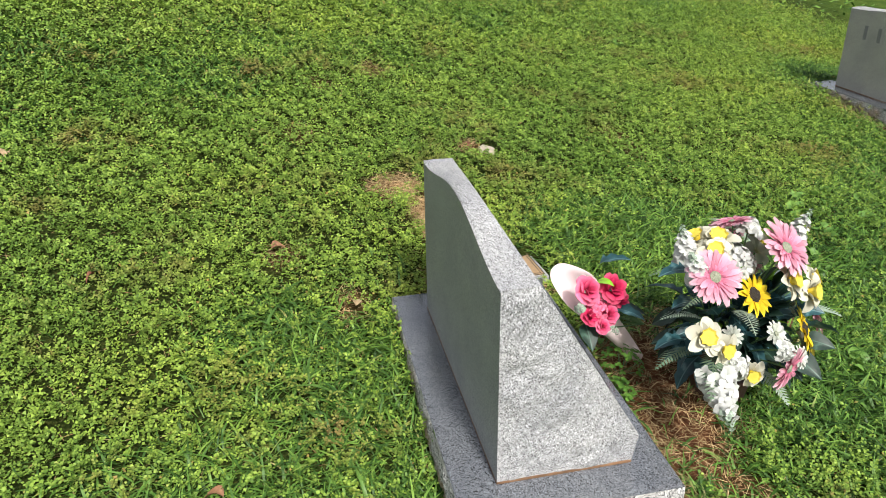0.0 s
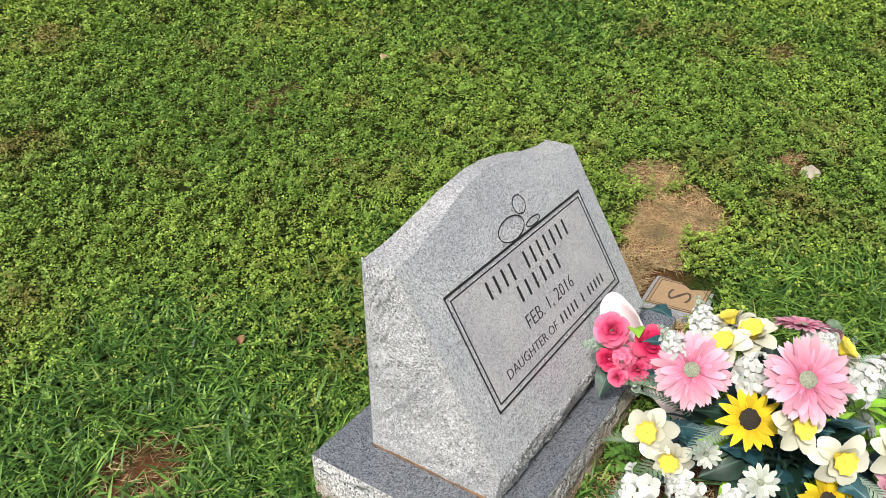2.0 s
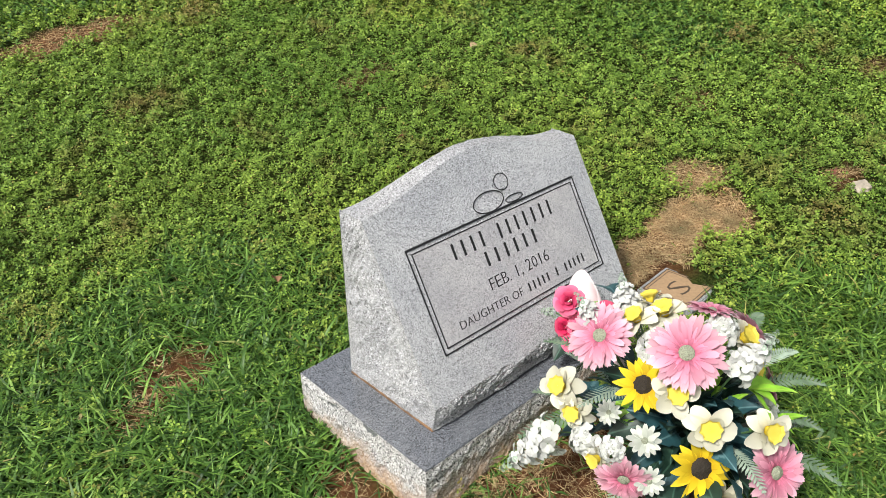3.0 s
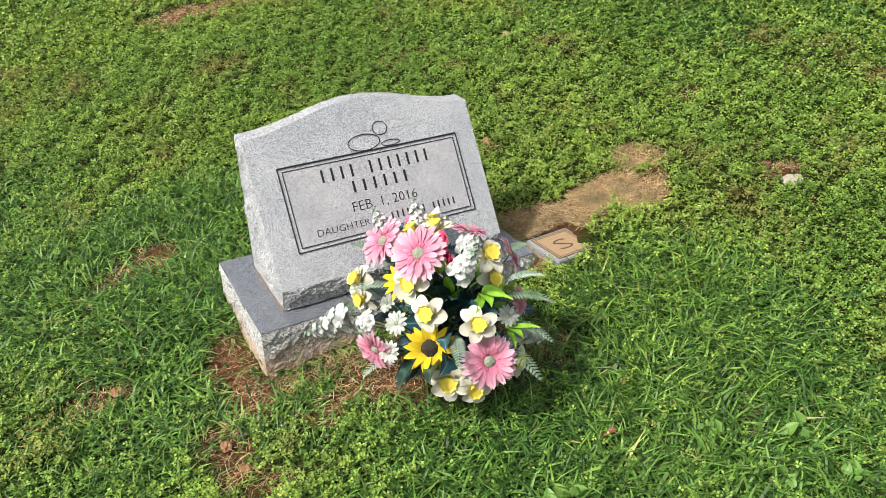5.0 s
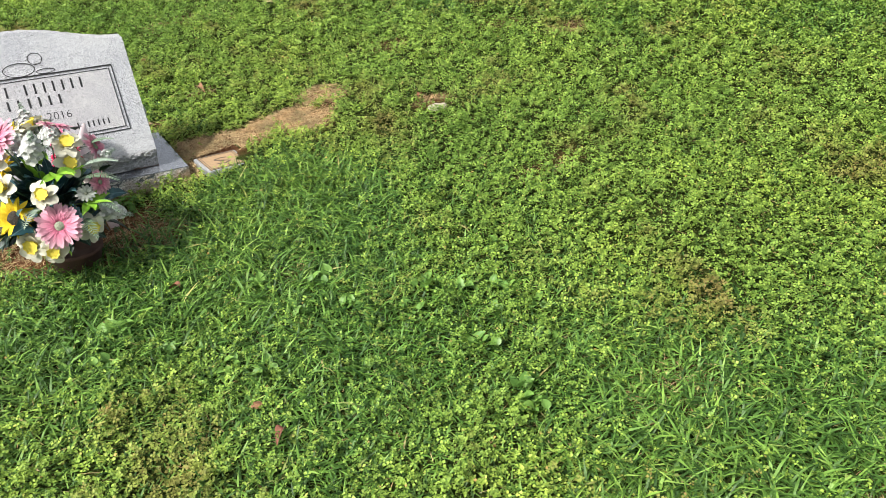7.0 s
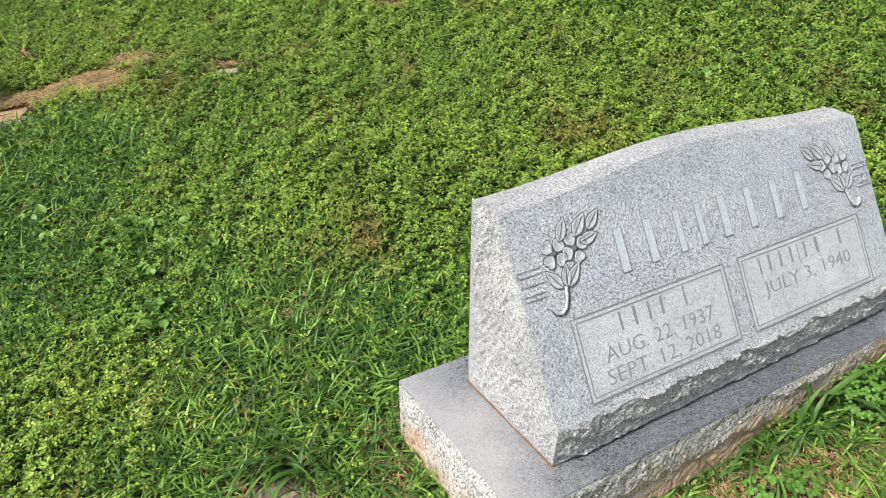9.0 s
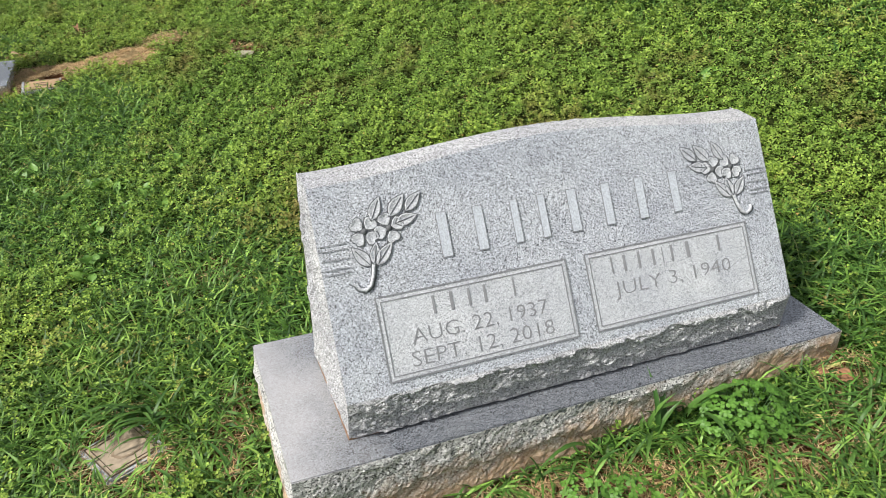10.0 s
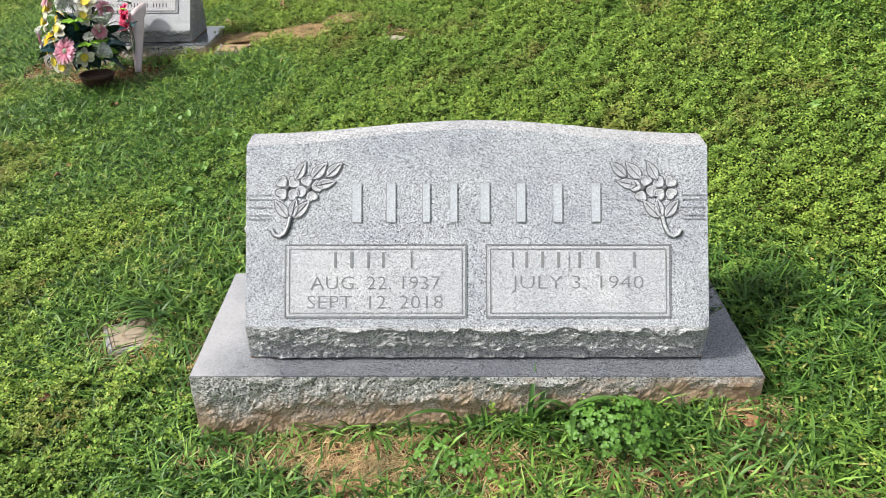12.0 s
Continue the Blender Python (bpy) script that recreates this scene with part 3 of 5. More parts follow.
# shade along the large letters' edges, laid on as grey lines
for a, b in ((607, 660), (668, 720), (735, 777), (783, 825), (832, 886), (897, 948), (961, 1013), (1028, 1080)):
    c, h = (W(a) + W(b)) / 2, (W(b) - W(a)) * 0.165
    frame_lines(c - h, c + h, V(394.5), V(323.5), 0.0011, GREY_CUT, st2, Fp, "bar_edge_shade", 0.0009)
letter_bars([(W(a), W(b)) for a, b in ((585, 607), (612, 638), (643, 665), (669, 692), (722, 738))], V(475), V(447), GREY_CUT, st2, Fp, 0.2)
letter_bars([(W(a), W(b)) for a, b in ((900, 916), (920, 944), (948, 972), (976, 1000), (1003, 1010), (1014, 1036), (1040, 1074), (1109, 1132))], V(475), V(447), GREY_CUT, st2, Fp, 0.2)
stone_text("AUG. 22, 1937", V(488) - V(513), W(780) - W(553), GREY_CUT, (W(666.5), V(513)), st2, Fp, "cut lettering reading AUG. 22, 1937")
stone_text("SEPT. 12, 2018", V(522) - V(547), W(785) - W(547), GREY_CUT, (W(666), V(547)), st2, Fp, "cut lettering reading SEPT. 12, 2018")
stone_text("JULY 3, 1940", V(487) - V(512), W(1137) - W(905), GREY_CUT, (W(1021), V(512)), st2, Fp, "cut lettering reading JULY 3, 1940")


def petal_shapes(cx, cy, r, n, turn):
    """Notched petals round a flower's heart, one outline each."""
    out = []
    for k in range(n):
        a0 = 2 * math.pi * k / n + turn
        pts = []
        for along, across in ((0.18, -0.06), (0.4, -0.34), (0.72, -0.5), (0.95, -0.36), (1.0, -0.14), (0.88, 0.0), (1.0, 0.14), (0.95, 0.36), (0.72, 0.5), (0.4, 0.34), (0.18, 0.06)):
            pts.append((cx + r * (along * math.cos(a0) - across * math.sin(a0)), cy + r * (along * math.sin(a0) + across * math.cos(a0))))
        out.append(pts)
    return out


def leaf_shape(x0, y0, x1, y1, wide):
    d = Vector((x1 - x0, y1 - y0))
    s = Vector((-d.y, d.x)).normalized()
    a = [Vector((x0, y0)) + d * t + s * wide * math.sin(math.pi * t ** 0.8) for t in (0, 0.2, 0.4, 0.6, 0.8, 1)]
    b = [Vector((x0, y0)) + d * t - s * wide * math.sin(math.pi * t ** 0.8) for t in (0.8, 0.6, 0.4, 0.2)]
    return [tuple(p) for p in a + b]


def carved(pts, face, parent, mirror, vein=None):
    """One shape of the carved spray: a shallow pale leaf with a raised rim, and a dark flat line round it for the
    groove's shade.
    """
    flip = lambda q: [(-x if mirror else x, y) for x, y in q]
    pts = flip(pts)
    n = len(pts)
    cx, cy = sum(p[0] for p in pts) / n, sum(p[1] for p in pts) / n
    ring = lambda k, h: [(cx + (x - cx) * k, cy + (y - cy) * k, h) for x, y in pts]
    vs = ring(1.0, 0.0003) + ring(0.86, 0.0016) + ring(0.72, 0.0007) + [(cx, cy, 0.0006)]
    bm = bmesh.new()
    bv = [bm.verts.new(v) for v in vs]
    for i in range(n):
        j = (i + 1) % n
        bm.faces.new((bv[i], bv[j], bv[n + j], bv[n + i]))
        bm.faces.new((bv[n + i], bv[n + j], bv[2 * n + j], bv[2 * n + i]))
        bm.faces.new((bv[2 * n + i], bv[2 * n + j], bv[3 * n]))
    bmesh.ops.recalc_face_normals(bm, faces=bm.faces)
    ob = part("carved_petal", bm, GRAN_FROST, parent, "", True, face)
    outline(pts, 0.0021, CARVE_LINE, ob, Matrix.Identity(4), "groove_shade", "")
    if vein:
        (x0, y0), (x1, y1) = flip(vein)
        mx, my = (x0 + x1) / 2, (y0 + y1) / 2
        part("vein", tube_mesh("vein", [(x0, y0, 0.0009), (mx, my, 0.001), (mx * 0.35 + x1 * 0.65, my * 0.35 + y1 * 0.65, 0.0009)], 0.0008, CARVE_LINE, 5), CARVE_LINE, ob)


for mirror in (False, True):
    X = lambda px: W(px) + 0.001
    for a, b, c, d, wide in ((524, 320, 543, 284, 0.0105), (552, 318, 581, 286, 0.012), (578, 314, 608, 286, 0.0105), (560, 329, 597, 321, 0.0105),
                             (512, 386, 487, 353, 0.0105), (517, 386, 526, 350, 0.0095), (520, 387, 551, 354, 0.0105)):
        carved(leaf_shape(X(a), V(b), X(c), V(d), wide), Fp, st2, mirror, ((X(a), V(b)), (X(c), V(d))))
    for fx, fy, fr, turn in ((511, 333, 0.026, 0.75), (549, 334, 0.0255, 0.3)):
        for sh in petal_shapes(X(fx), V(fy), fr, 4, turn):
            carved(sh, Fp, st2, mirror)
        ex = -X(fx) if mirror else X(fx)
        part("carved_heart", disc(0.0062, 0.003, 3, 9, 0.0009), CARVE_LINE, st2, "dark carved flower heart", m=Fp @ Matrix.Translation((ex, V(fy), 0.0008)))
    stem = [(X(x), V(y)) for x, y in ((516, 384), (512, 400), (506, 414), (497, 420), (488, 416), (484, 407))]
    stem = [(-x if mirror else x, y, 0.0006) for x, y in stem]
    part("carved_stem", tube_mesh("carved_stem", stem, 0.0036, GRAN_FROST), GRAN_FROST, st2, "", True, Fp)
    # dark cords that stand for the shade beside the stem
    for off in (-0.0042, 0.0042):
        edge = [(x + off, y - abs(off) * 0.6, 0.0008) for x, y, z in stem]
        part("groove_shade", tube_mesh("groove_shade", edge, 0.0009, CARVE_LINE, 5), CARVE_LINE, st2, "", True, Fp)
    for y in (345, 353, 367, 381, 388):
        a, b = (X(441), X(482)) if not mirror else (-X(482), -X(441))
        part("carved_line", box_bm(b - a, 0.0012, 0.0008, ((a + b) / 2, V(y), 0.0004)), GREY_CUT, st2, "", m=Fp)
# back of the wide stone: plain bars where large letters are cut
BK = Matrix(((-1, 0, 0, 0), (0, 0, 1, 0.3135), (0, 1, 0, 0), (0, 0, 0, 1)))
letter_bars(spread(-0.37, 0.36, 8), 0.25, 0.315, GREY_CUT, st2, BK, 0.3)


# ---- small corner markers set flush in the turf ----
def corner_marker(x, y, z, yaw, size, letter, mat, label, ink):
    mk = thing("corner_marker", pose(x, y, z, 0, 0, yaw), label, "grave marker", "small flush corner markers")
    part("stone_block", box_bm(size, size, 0.09, (0, 0, -0.045), 0.003), GRAN_BACK, mk, "grey granite block")
    p = size - 0.02
    part("plaque", box_bm(p, p, 0.003, (0, 0, 0.0), 0.0008), mat, mk, "sandblasted tan plaque")
    up = Matrix.Translation((0, 0, 0.0016))
    frame_lines(-p / 2, p / 2, -p / 2, p / 2, 0.0022, PLAQUE_LINE, mk, up)
    frame_lines(-p / 2 + 0.008, p / 2 - 0.008, -p / 2 + 0.008, p / 2 - 0.008, 0.0016, PLAQUE_LINE, mk, up)
    stone_text(letter, 0.06, 0.05, ink, (0, -0.03), mk, up, "single dark capital letter")


FADED = plain("faded_brown_letter", (0.2, 0.15, 0.1), 0.8)
PALE_PLAQUE = plain("pale_cream_plaque", (0.26, 0.21, 0.15), 0.75, 0.15, 90)
corner_marker(-1.07, 2.466, float(land(-1.07, 2.47)) + 0.003, 4, 0.15, "S", TAN_PLAQUE, "flush granite corner marker with a tan lettered plaque", PLAQUE_LINE)
corner_marker(-0.83, 0.36, float(land(-0.83, 0.36)) - 0.002, 28, 0.125, "C", PALE_PLAQUE, "flush granite corner marker half hidden by grass", FADED)


# ---- silk flowers ----
def petal_mat(name, stops, reach, rough=0.75, trans=0.2, var=0.2):
    """Printed cloth: colour runs from the flower's heart to its rim, with a little change from petal to petal."""
    m, n, l, b = material(name, rough, 0.0, 0.2)
    co = n.new("ShaderNodeTexCoord").outputs["Object"]
    ln = n.new("ShaderNodeVectorMath")
    ln.operation = "LENGTH"
    l.new(co, ln.inputs[0])
    d = n.new("ShaderNodeMath")
    d.operation = "DIVIDE"
    d.inputs[1].default_value = reach
    l.new(ln.outputs["Value"], d.inputs[0])
    r = ramp(n, stops)
    l.new(d.outputs[0], r.inputs[0])
    geo = n.new("ShaderNodeNewGeometry")
    v = ramp(n, [(0.0, (1 - var,) * 3), (1.0, (1 + var,) * 3)])
    l.new(geo.outputs["Random Per Island"], v.inputs[0])
    c = mix(n, l, "MULTIPLY", 1.0, r.outputs[0], v.outputs[0])
    l.new(c, b.inputs["Base Color"])
    weave = noise_tex(n, l, 500, 3, co)
    bump(n, l, b, weave.outputs[0], 0.25, 0.001)
    t = n.new("ShaderNodeBsdfTranslucent")
    l.new(c, t.inputs["Color"])
    ms = n.new("ShaderNodeMixShader")
    ms.inputs[0].default_value = trans
    l.new(b.outputs[0], ms.inputs[1])
    l.new(t.outputs[0], ms.inputs[2])
    l.new(ms.outputs[0], n["Material Output"].inputs["Surface"])
    return m


P_PINK = petal_mat("pink_gerbera_cloth", [(0.1, (0.36, 0.06, 0.11)), (0.35, (0.54, 0.17, 0.26)), (0.75, (0.6, 0.29, 0.37)), (1.0, (0.62, 0.39, 0.45))], 0.06, var=0.28)
P_ROSE = petal_mat("hot_pink_rose_cloth", [(0.0, (0.4, 0.015, 0.07)), (0.6, (0.62, 0.06, 0.16)), (1.0, (0.72, 0.17, 0.28))], 0.03)
P_RED = petal_mat("crimson_rose_cloth", [(0.0, (0.3, 0.008, 0.04)), (0.7, (0.52, 0.02, 0.09)), (1.0, (0.6, 0.08, 0.16))], 0.03)
P_YEL = petal_mat("yellow_sunflower_cloth", [(0.2, (0.52, 0.3, 0.008)), (0.5, (0.6, 0.43, 0.015)), (1.0, (0.64, 0.5, 0.03))], 0.05)
P_CUP = petal_mat("yellow_trumpet_cloth", [(0.0, (0.52, 0.33, 0.01)), (0.5, (0.6, 0.45, 0.03)), (1.0, (0.64, 0.53, 0.08))], 0.02)
P_CREAM = petal_mat("cream_daffodil_cloth", [(0.0, (0.46, 0.42, 0.17)), (0.35, (0.5, 0.485, 0.37)), (1.0, (0.53, 0.52, 0.43))], 0.04, var=0.28)
P_WHITE = petal_mat("white_blossom_cloth", [(0.0, (0.38, 0.42, 0.34)), (1.0, (0.53, 0.54, 0.52))], 0.04, var=0.28)
P_HEART = plain("pale_green_flower_heart", (0.22, 0.24, 0.17), 0.8, 0.35, 400, 0, 0.8)
P_SEED = plain("black_seed_disc", (0.02, 0.014, 0.008), 0.8, 0.6, 500, 0, 1.0)
P_STEM = plain("green_plastic_stem", (0.08, 0.16, 0.06), 0.5)
P_POT = plain("terracotta_pot", (0.075, 0.036, 0.024), 0.8, 0.2, 30, 0, 0.3)
P_WRAP = plain("pinkish_white_paper_cone", (0.66, 0.55, 0.56), 0.6, 0.12, 14)
P_GREY = plain("grey_plastic_vase", (0.4, 0.4, 0.41), 0.6, 0.1, 30)


def cloth_leaf(name, dark, pale, vein=True, rough=0.5):
    m, n, l, b = material(name, rough, 0.0, 0.4)
    co = n.new("ShaderNodeTexCoord").outputs["Object"]
    sep = n.new("ShaderNodeSeparateXYZ")
    l.new(co, sep.inputs[0])
    ab = n.new("ShaderNodeMath")
    ab.operation = "ABSOLUTE"
    l.new(sep.outputs[1], ab.inputs[0])
    mid = n.new("ShaderNodeMapRange")
    mid.inputs["From Min"].default_value, mid.inputs["From Max"].default_value = 0.0018, 0.0006
    l.new(ab.outputs[0], mid.inputs["Value"])
    r = ramp(n, [(0.35, dark), (0.62, tuple(c * 1.6 for c in dark)), (0.72, pale)])
    l.new(noise_tex(n, l, 45, 5, co).outputs[0], r.inputs[0])
    c = mix(n, l, "MIX", mid.outputs[0], r.outputs[0], pale) if vein else r.outputs[0]
    l.new(c, b.inputs["Base Color"])
    return m


L_TEAL = cloth_leaf("teal_ivy_cloth", (0.012, 0.045, 0.052), (0.08, 0.16, 0.17))
L_DARK = cloth_leaf("dark_green_leaf_cloth", (0.006, 0.02, 0.013), (0.035, 0.08, 0.055))
L_LIME = cloth_leaf("lime_leaf_cloth", (0.14, 0.3, 0.02), (0.25, 0.42, 0.05))
L_FERN = cloth_leaf("grey_green_fern_plastic", (0.075, 0.115, 0.07), (0.16, 0.2, 0.14), False)
L_SILVER = cloth_leaf("silvery_green_fern_plastic", (0.17, 0.22, 0.17), (0.3, 0.35, 0.29), False)


def petals(n, r0, r1, wide, lift, droop, point=0.5, cup=0.15, jitter=0.12, rows=6, seed=1, notch=0.0, wild=0.12):
    """A whorl of n petals from radius r0 to r1: lift is the slope at the heart, droop how far it bends back."""
    rd = random.Random(seed)
    vs, fs = [], []
    for i in range(n):
        a = 2 * math.pi * (i + rd.uniform(-jitter, jitter)) / n
        ln, wd, lf, dr = (r1 - r0) * rd.uniform(0.9, 1.06), wide * rd.uniform(0.88, 1.1), lift + rd.uniform(-wild, wild), droop * rd.uniform(0.7, 1.3)
        tw = rd.uniform(-0.25, 0.25)
        k = len(vs)
        r, z, ang = r0, 0.0, lf
        for j in range(rows):
            t = j / (rows - 1)
            sharp = math.sin(math.pi * (0.12 + 0.88 * t ** (1 - 0.4 * point))) ** 0.7 if t < 1 else 0.06
            blunt = 0.42 + 0.58 * min(1.0, t / 0.5) if t < 0.68 else math.sqrt(max(0.0, 1 - ((t - 0.68) / 0.345) ** 2))
            w = wd / 2 * (point * sharp + (1 - point) * blunt)
            for s in (-1, 0, 1):
                h = z + (cup * w if s else 0) + s * tw * w
                rr = r - (notch * ln if (s == 0 and j == rows - 1) else 0)
                vs.append((rr * math.cos(a) - s * w * math.sin(a), rr * math.sin(a) + s * w * math.cos(a), h))
            r, z = r + ln / (rows - 1) * math.cos(ang), z + ln / (rows - 1) * math.sin(ang)
            ang -= dr / (rows - 1)
        for j in range(rows - 1):
            for s in (0, 1):
                p = k + 3 * j + s
                fs.append((p, p + 3, p + 4, p + 1))
    return np.array(vs), np.array(fs)


def aimed(p, n, spin=0.0, s=1.0):
    q = Vector(n).normalized().to_track_quat("Z", "Y").to_matrix().to_4x4()
    return Matrix.Translation(p) @ q @ Matrix.Rotation(spin, 4, "Z") @ Matrix.Scale(s, 4)


def shared(mesh, mat):
    if not mesh.materials:
        mesh.materials.append(mat)
    return mesh


ME_GER = joined("gerbera", [petals(25, 0.012, 0.064, 0.015, 0.22, 0.45, 0.12, 0.35, 0.3, seed=3, notch=0.07), petals(20, 0.011, 0.054, 0.0125, 0.4, 0.5, 0.12, 0.3, 0.3, seed=4, notch=0.06),
                            petals(18, 0.010, 0.037, 0.0085, 0.6, 0.9, 0.2, 0.3, 0.3, seed=5), petals(18, 0.009, 0.026, 0.006, 0.85, 1.0, 0.4, 0.2, 0.3, seed=15)], P_PINK, True)
ME_SUN = joined("sunflower", [petals(14, 0.014, 0.05, 0.015, 0.15, 0.4, 0.9, 0.2, seed=6), petals(12, 0.013, 0.043, 0.014, 0.35, 0.4, 0.9, 0.2, seed=7)], P_YEL, True)
ME_DAF = joined("daffodil", [petals(6, 0.004, 0.043, 0.031, 0.45, 1.1, 0.4, 0.45, 0.25, 8, seed=8, wild=0.35), petals(3, 0.004, 0.036, 0.024, 0.85, 0.9, 0.4, 0.4, 0.4, 7, seed=9, wild=0.35)], P_CREAM, True)
ME_DAISY = joined("daisy", [petals(13, 0.005, 0.027, 0.009, 0.2, 0.4, 0.4, 0.2, seed=10, notch=0.05), petals(11, 0.004, 0.02, 0.008, 0.5, 0.5, 0.4, 0.2, seed=11)], P_WHITE, True)
# trumpet of a daffodil: a flared, frilled tube
tv, tf = [], []
for i in range(6):
    t = i / 5
    for k in range(16):
        a = 2 * math.pi * k / 16
        r = 0.008 + 0.0035 * t + (0.0055 * (t - 0.6) / 0.4 if t > 0.6 else 0) + (0.0014 * math.cos(8 * a) + 0.001 * math.cos(3 * a + 1)) * t * t
        tv.append((r * math.cos(a), r * math.sin(a), 0.002 + 0.02 * t))
for i in range(5):
    for k in range(16):
        a, b = i * 16 + k, i * 16 + (k + 1) % 16
        tf.append((a, b, b + 16, a + 16))
for k in range(16):
    a = 2 * math.pi * k / 16
    tv.append((0.0006 * math.cos(a), 0.0006 * math.sin(a), 0.0175))
for k in range(16):
    tf.append((64 + k, 64 + (k + 1) % 16, 96 + (k + 1) % 16, 96 + k))
ME_CUP = raw_mesh("trumpet", tv, tf, P_CUP)
ME_HEART, ME_SEED, ME_EYE = shared(disc(0.0125, 0.006, 4, 16, 0.0012), P_HEART), shared(disc(0.0165, 0.007, 5, 18, 0.0016), P_SEED), shared(disc(0.005, 0.003, 3, 10, 0.0005), P_HEART)


def florets(name, n, length, radius, size, mat, seed):
    """A full spike of small ruffled blossoms, thick below and tapering to its tip."""
    rd = random.Random(seed)
    pieces = []
    for i in range(n):
        t = (i + 0.5) / n
        a, r = i * 2.4, radius * (1 - 0.72 * t) * rd.uniform(0.8, 1.05)
        v, f = petals(5, 0.001, size * rd.uniform(0.85, 1.15) * (1 - 0.45 * t), size * 0.95 * (1 - 0.45 * t), 0.5, 0.8, 0.1, 0.25, 0.2, 4, seed * 100 + i)
        nrm = Vector((math.cos(a), math.sin(a), 0.35 + 1.3 * t))
        mtx = np.array(aimed((r * math.cos(a), r * math.sin(a), length * t), nrm, rd.uniform(0, 6)))
        pieces.append((v @ mtx[:3, :3].T + mtx[:3, 3], f))
    return joined(name, pieces, mat, True)


ME_STOCK = florets("white_stock", 26, 0.07, 0.026, 0.017, P_WHITE, 21)
ME_PUFF = florets("white_hydrangea", 24, 0.035, 0.034, 0.017, P_WHITE, 22)
ME_TIP = florets("pale_blue_buds", 14, 0.03, 0.008, 0.006, L_SILVER, 23)
ME_PINKPUFF = florets("pink_hydrangea", 20, 0.03, 0.03, 0.015, P_ROSE, 24)


def rose_mesh(name, mat, seed):
    rd = random.Random(seed)
    pieces = []
    for ring, (n, r, w, lean, h) in enumerate(((3, 0.004, 0.014, 1.45, 0.022), (4, 0.009, 0.02, 1.25, 0.024), (5, 0.015, 0.026, 1.0, 0.026), (6, 0.02, 0.03, 0.65, 0.026))):
        v, f = petals(n, r * 0.45, r * 0.45 + h, w, lean, 0.55 + 0.25 * ring, 0.05, -0.35, 0.1, 6, seed + ring)
        mtx = np.array(Matrix.Rotation(rd.uniform(0, 6), 4, "Z"))
        pieces.append((v @ mtx[:3, :3].T, f))
    return joined(name, pieces, mat, True)


ME_ROSE, ME_ROSE_RED = rose_mesh("rose", P_ROSE, 31), rose_mesh("red_rose", P_RED, 41)


def leaf_mesh(name, outline_fn, length, mat, bend=0.4, fold=0.25, rows=9):
    """A leaf along +x with a folded midrib; outline_fn(t) is its half width over its length."""
    vs, fs = [], []
    for j in range(rows):
        t = j / (rows - 1)
        w = max(0.0002, outline_fn(t)) * length
        x, z = length * t, length * bend * (t * 0.6 - t * t)
        for s in (-1, -0.5, 0, 0.5, 1):
            vs.append((x, s * w, z + fold * abs(s) * w + 0.02 * length * math.sin(9 * t) * abs(s)))
    for j in range(rows - 1):
        for s in range(4):
            a = 5 * j + s
            fs.append((a, a + 5, a + 6, a + 1))
    return raw_mesh(name, vs, fs, mat, True)


oval_leaf = lambda t: 0.36 * math.sin(math.pi * t ** 0.75) ** 0.8 * (1 - 0.25 * t)
ivy_leaf = lambda t: 0.3 * math.sin(math.pi * t ** 0.6) ** 0.7 * (1 + 0.55 * math.cos(6.5 * math.pi * (t - 0.12)) * (1 - t))
lance = lambda t: 0.13 * math.sin(math.pi * t ** 0.8) ** 0.9
ME_LEAF = [leaf_mesh("oval_leaf", oval_leaf, 0.065, L_DARK), leaf_mesh("ivy_leaf", ivy_leaf, 0.07, L_TEAL, 0.5), leaf_mesh("lime_leaf", oval_leaf, 0.05, L_LIME, 0.6), leaf_mesh("lance_leaf", lance, 0.075, L_LIME, 0.3)]


def fern_mesh(name, length, mat, seed):
    rd = random.Random(seed)
    vs, fs = [], []
    for i in range(17):
        t = (i + 1) / 18
        x, z = length * t, length * (0.35 * t - 0.55 * t * t)
        ln = length * 0.2 * math.sin(math.pi * (0.12 + 0.86 * t)) ** 0.8
        for s in (-1, 1):
            a = s * (1.15 - 0.35 * t) + rd.uniform(-0.06, 0.06)
            d, q = Vector((math.cos(a), math.sin(a), -0.15)), Vector((-math.sin(a), math.cos(a), 0.1))
            k, o, w = len(vs), Vector((x, 0, z)), length * 0.021
            vs += [o - q * w * 0.6, o + d * ln * 0.5 - q * w, o + d * ln, o + d * ln * 0.5 + q * w, o + q * w * 0.6]
            fs += [(k, k + 1, k + 3, k + 4), (k + 1, k + 2, k + 3, k + 1)]
    bm = bmesh.new()
    bv = [bm.verts.new(v) for v in vs]
    for f in fs:
        bm.faces.new([bv[i] for i in dict.fromkeys(f)])
    for i in range(12):
        t0, t1 = i / 12, (i + 1) / 12
        p = [Vector((length * t, y, length * (0.35 * t - 0.55 * t * t) + 0.0006)) for t, y in ((t0, -0.0011), (t1, -0.0009), (t1, 0.0009), (t0, 0.0011))]
        bm.faces.new([bm.verts.new(v) for v in p])
    me = bpy.data.meshes.new(name)
    bm.to_mesh(me)
    bm.free()
    me.materials.append(mat)
    return me


ME_FERN, ME_FERN_S = fern_mesh("fern_frond", 0.15, L_FERN, 51), fern_mesh("silver_fern_frond", 0.12, L_SILVER, 52)

# ---- the large arrangement in front of the small stone ----
gz0 = float(land(-1.6, 2.14)) - 0.012
bouquet = thing("flower_arrangement", pose(-1.6, 2.14, gz0), "mixed silk gerberas, sunflowers and daffodils in a terracotta pot", "flower arrangement")
O = Vector((-1.6, 2.14, gz0))
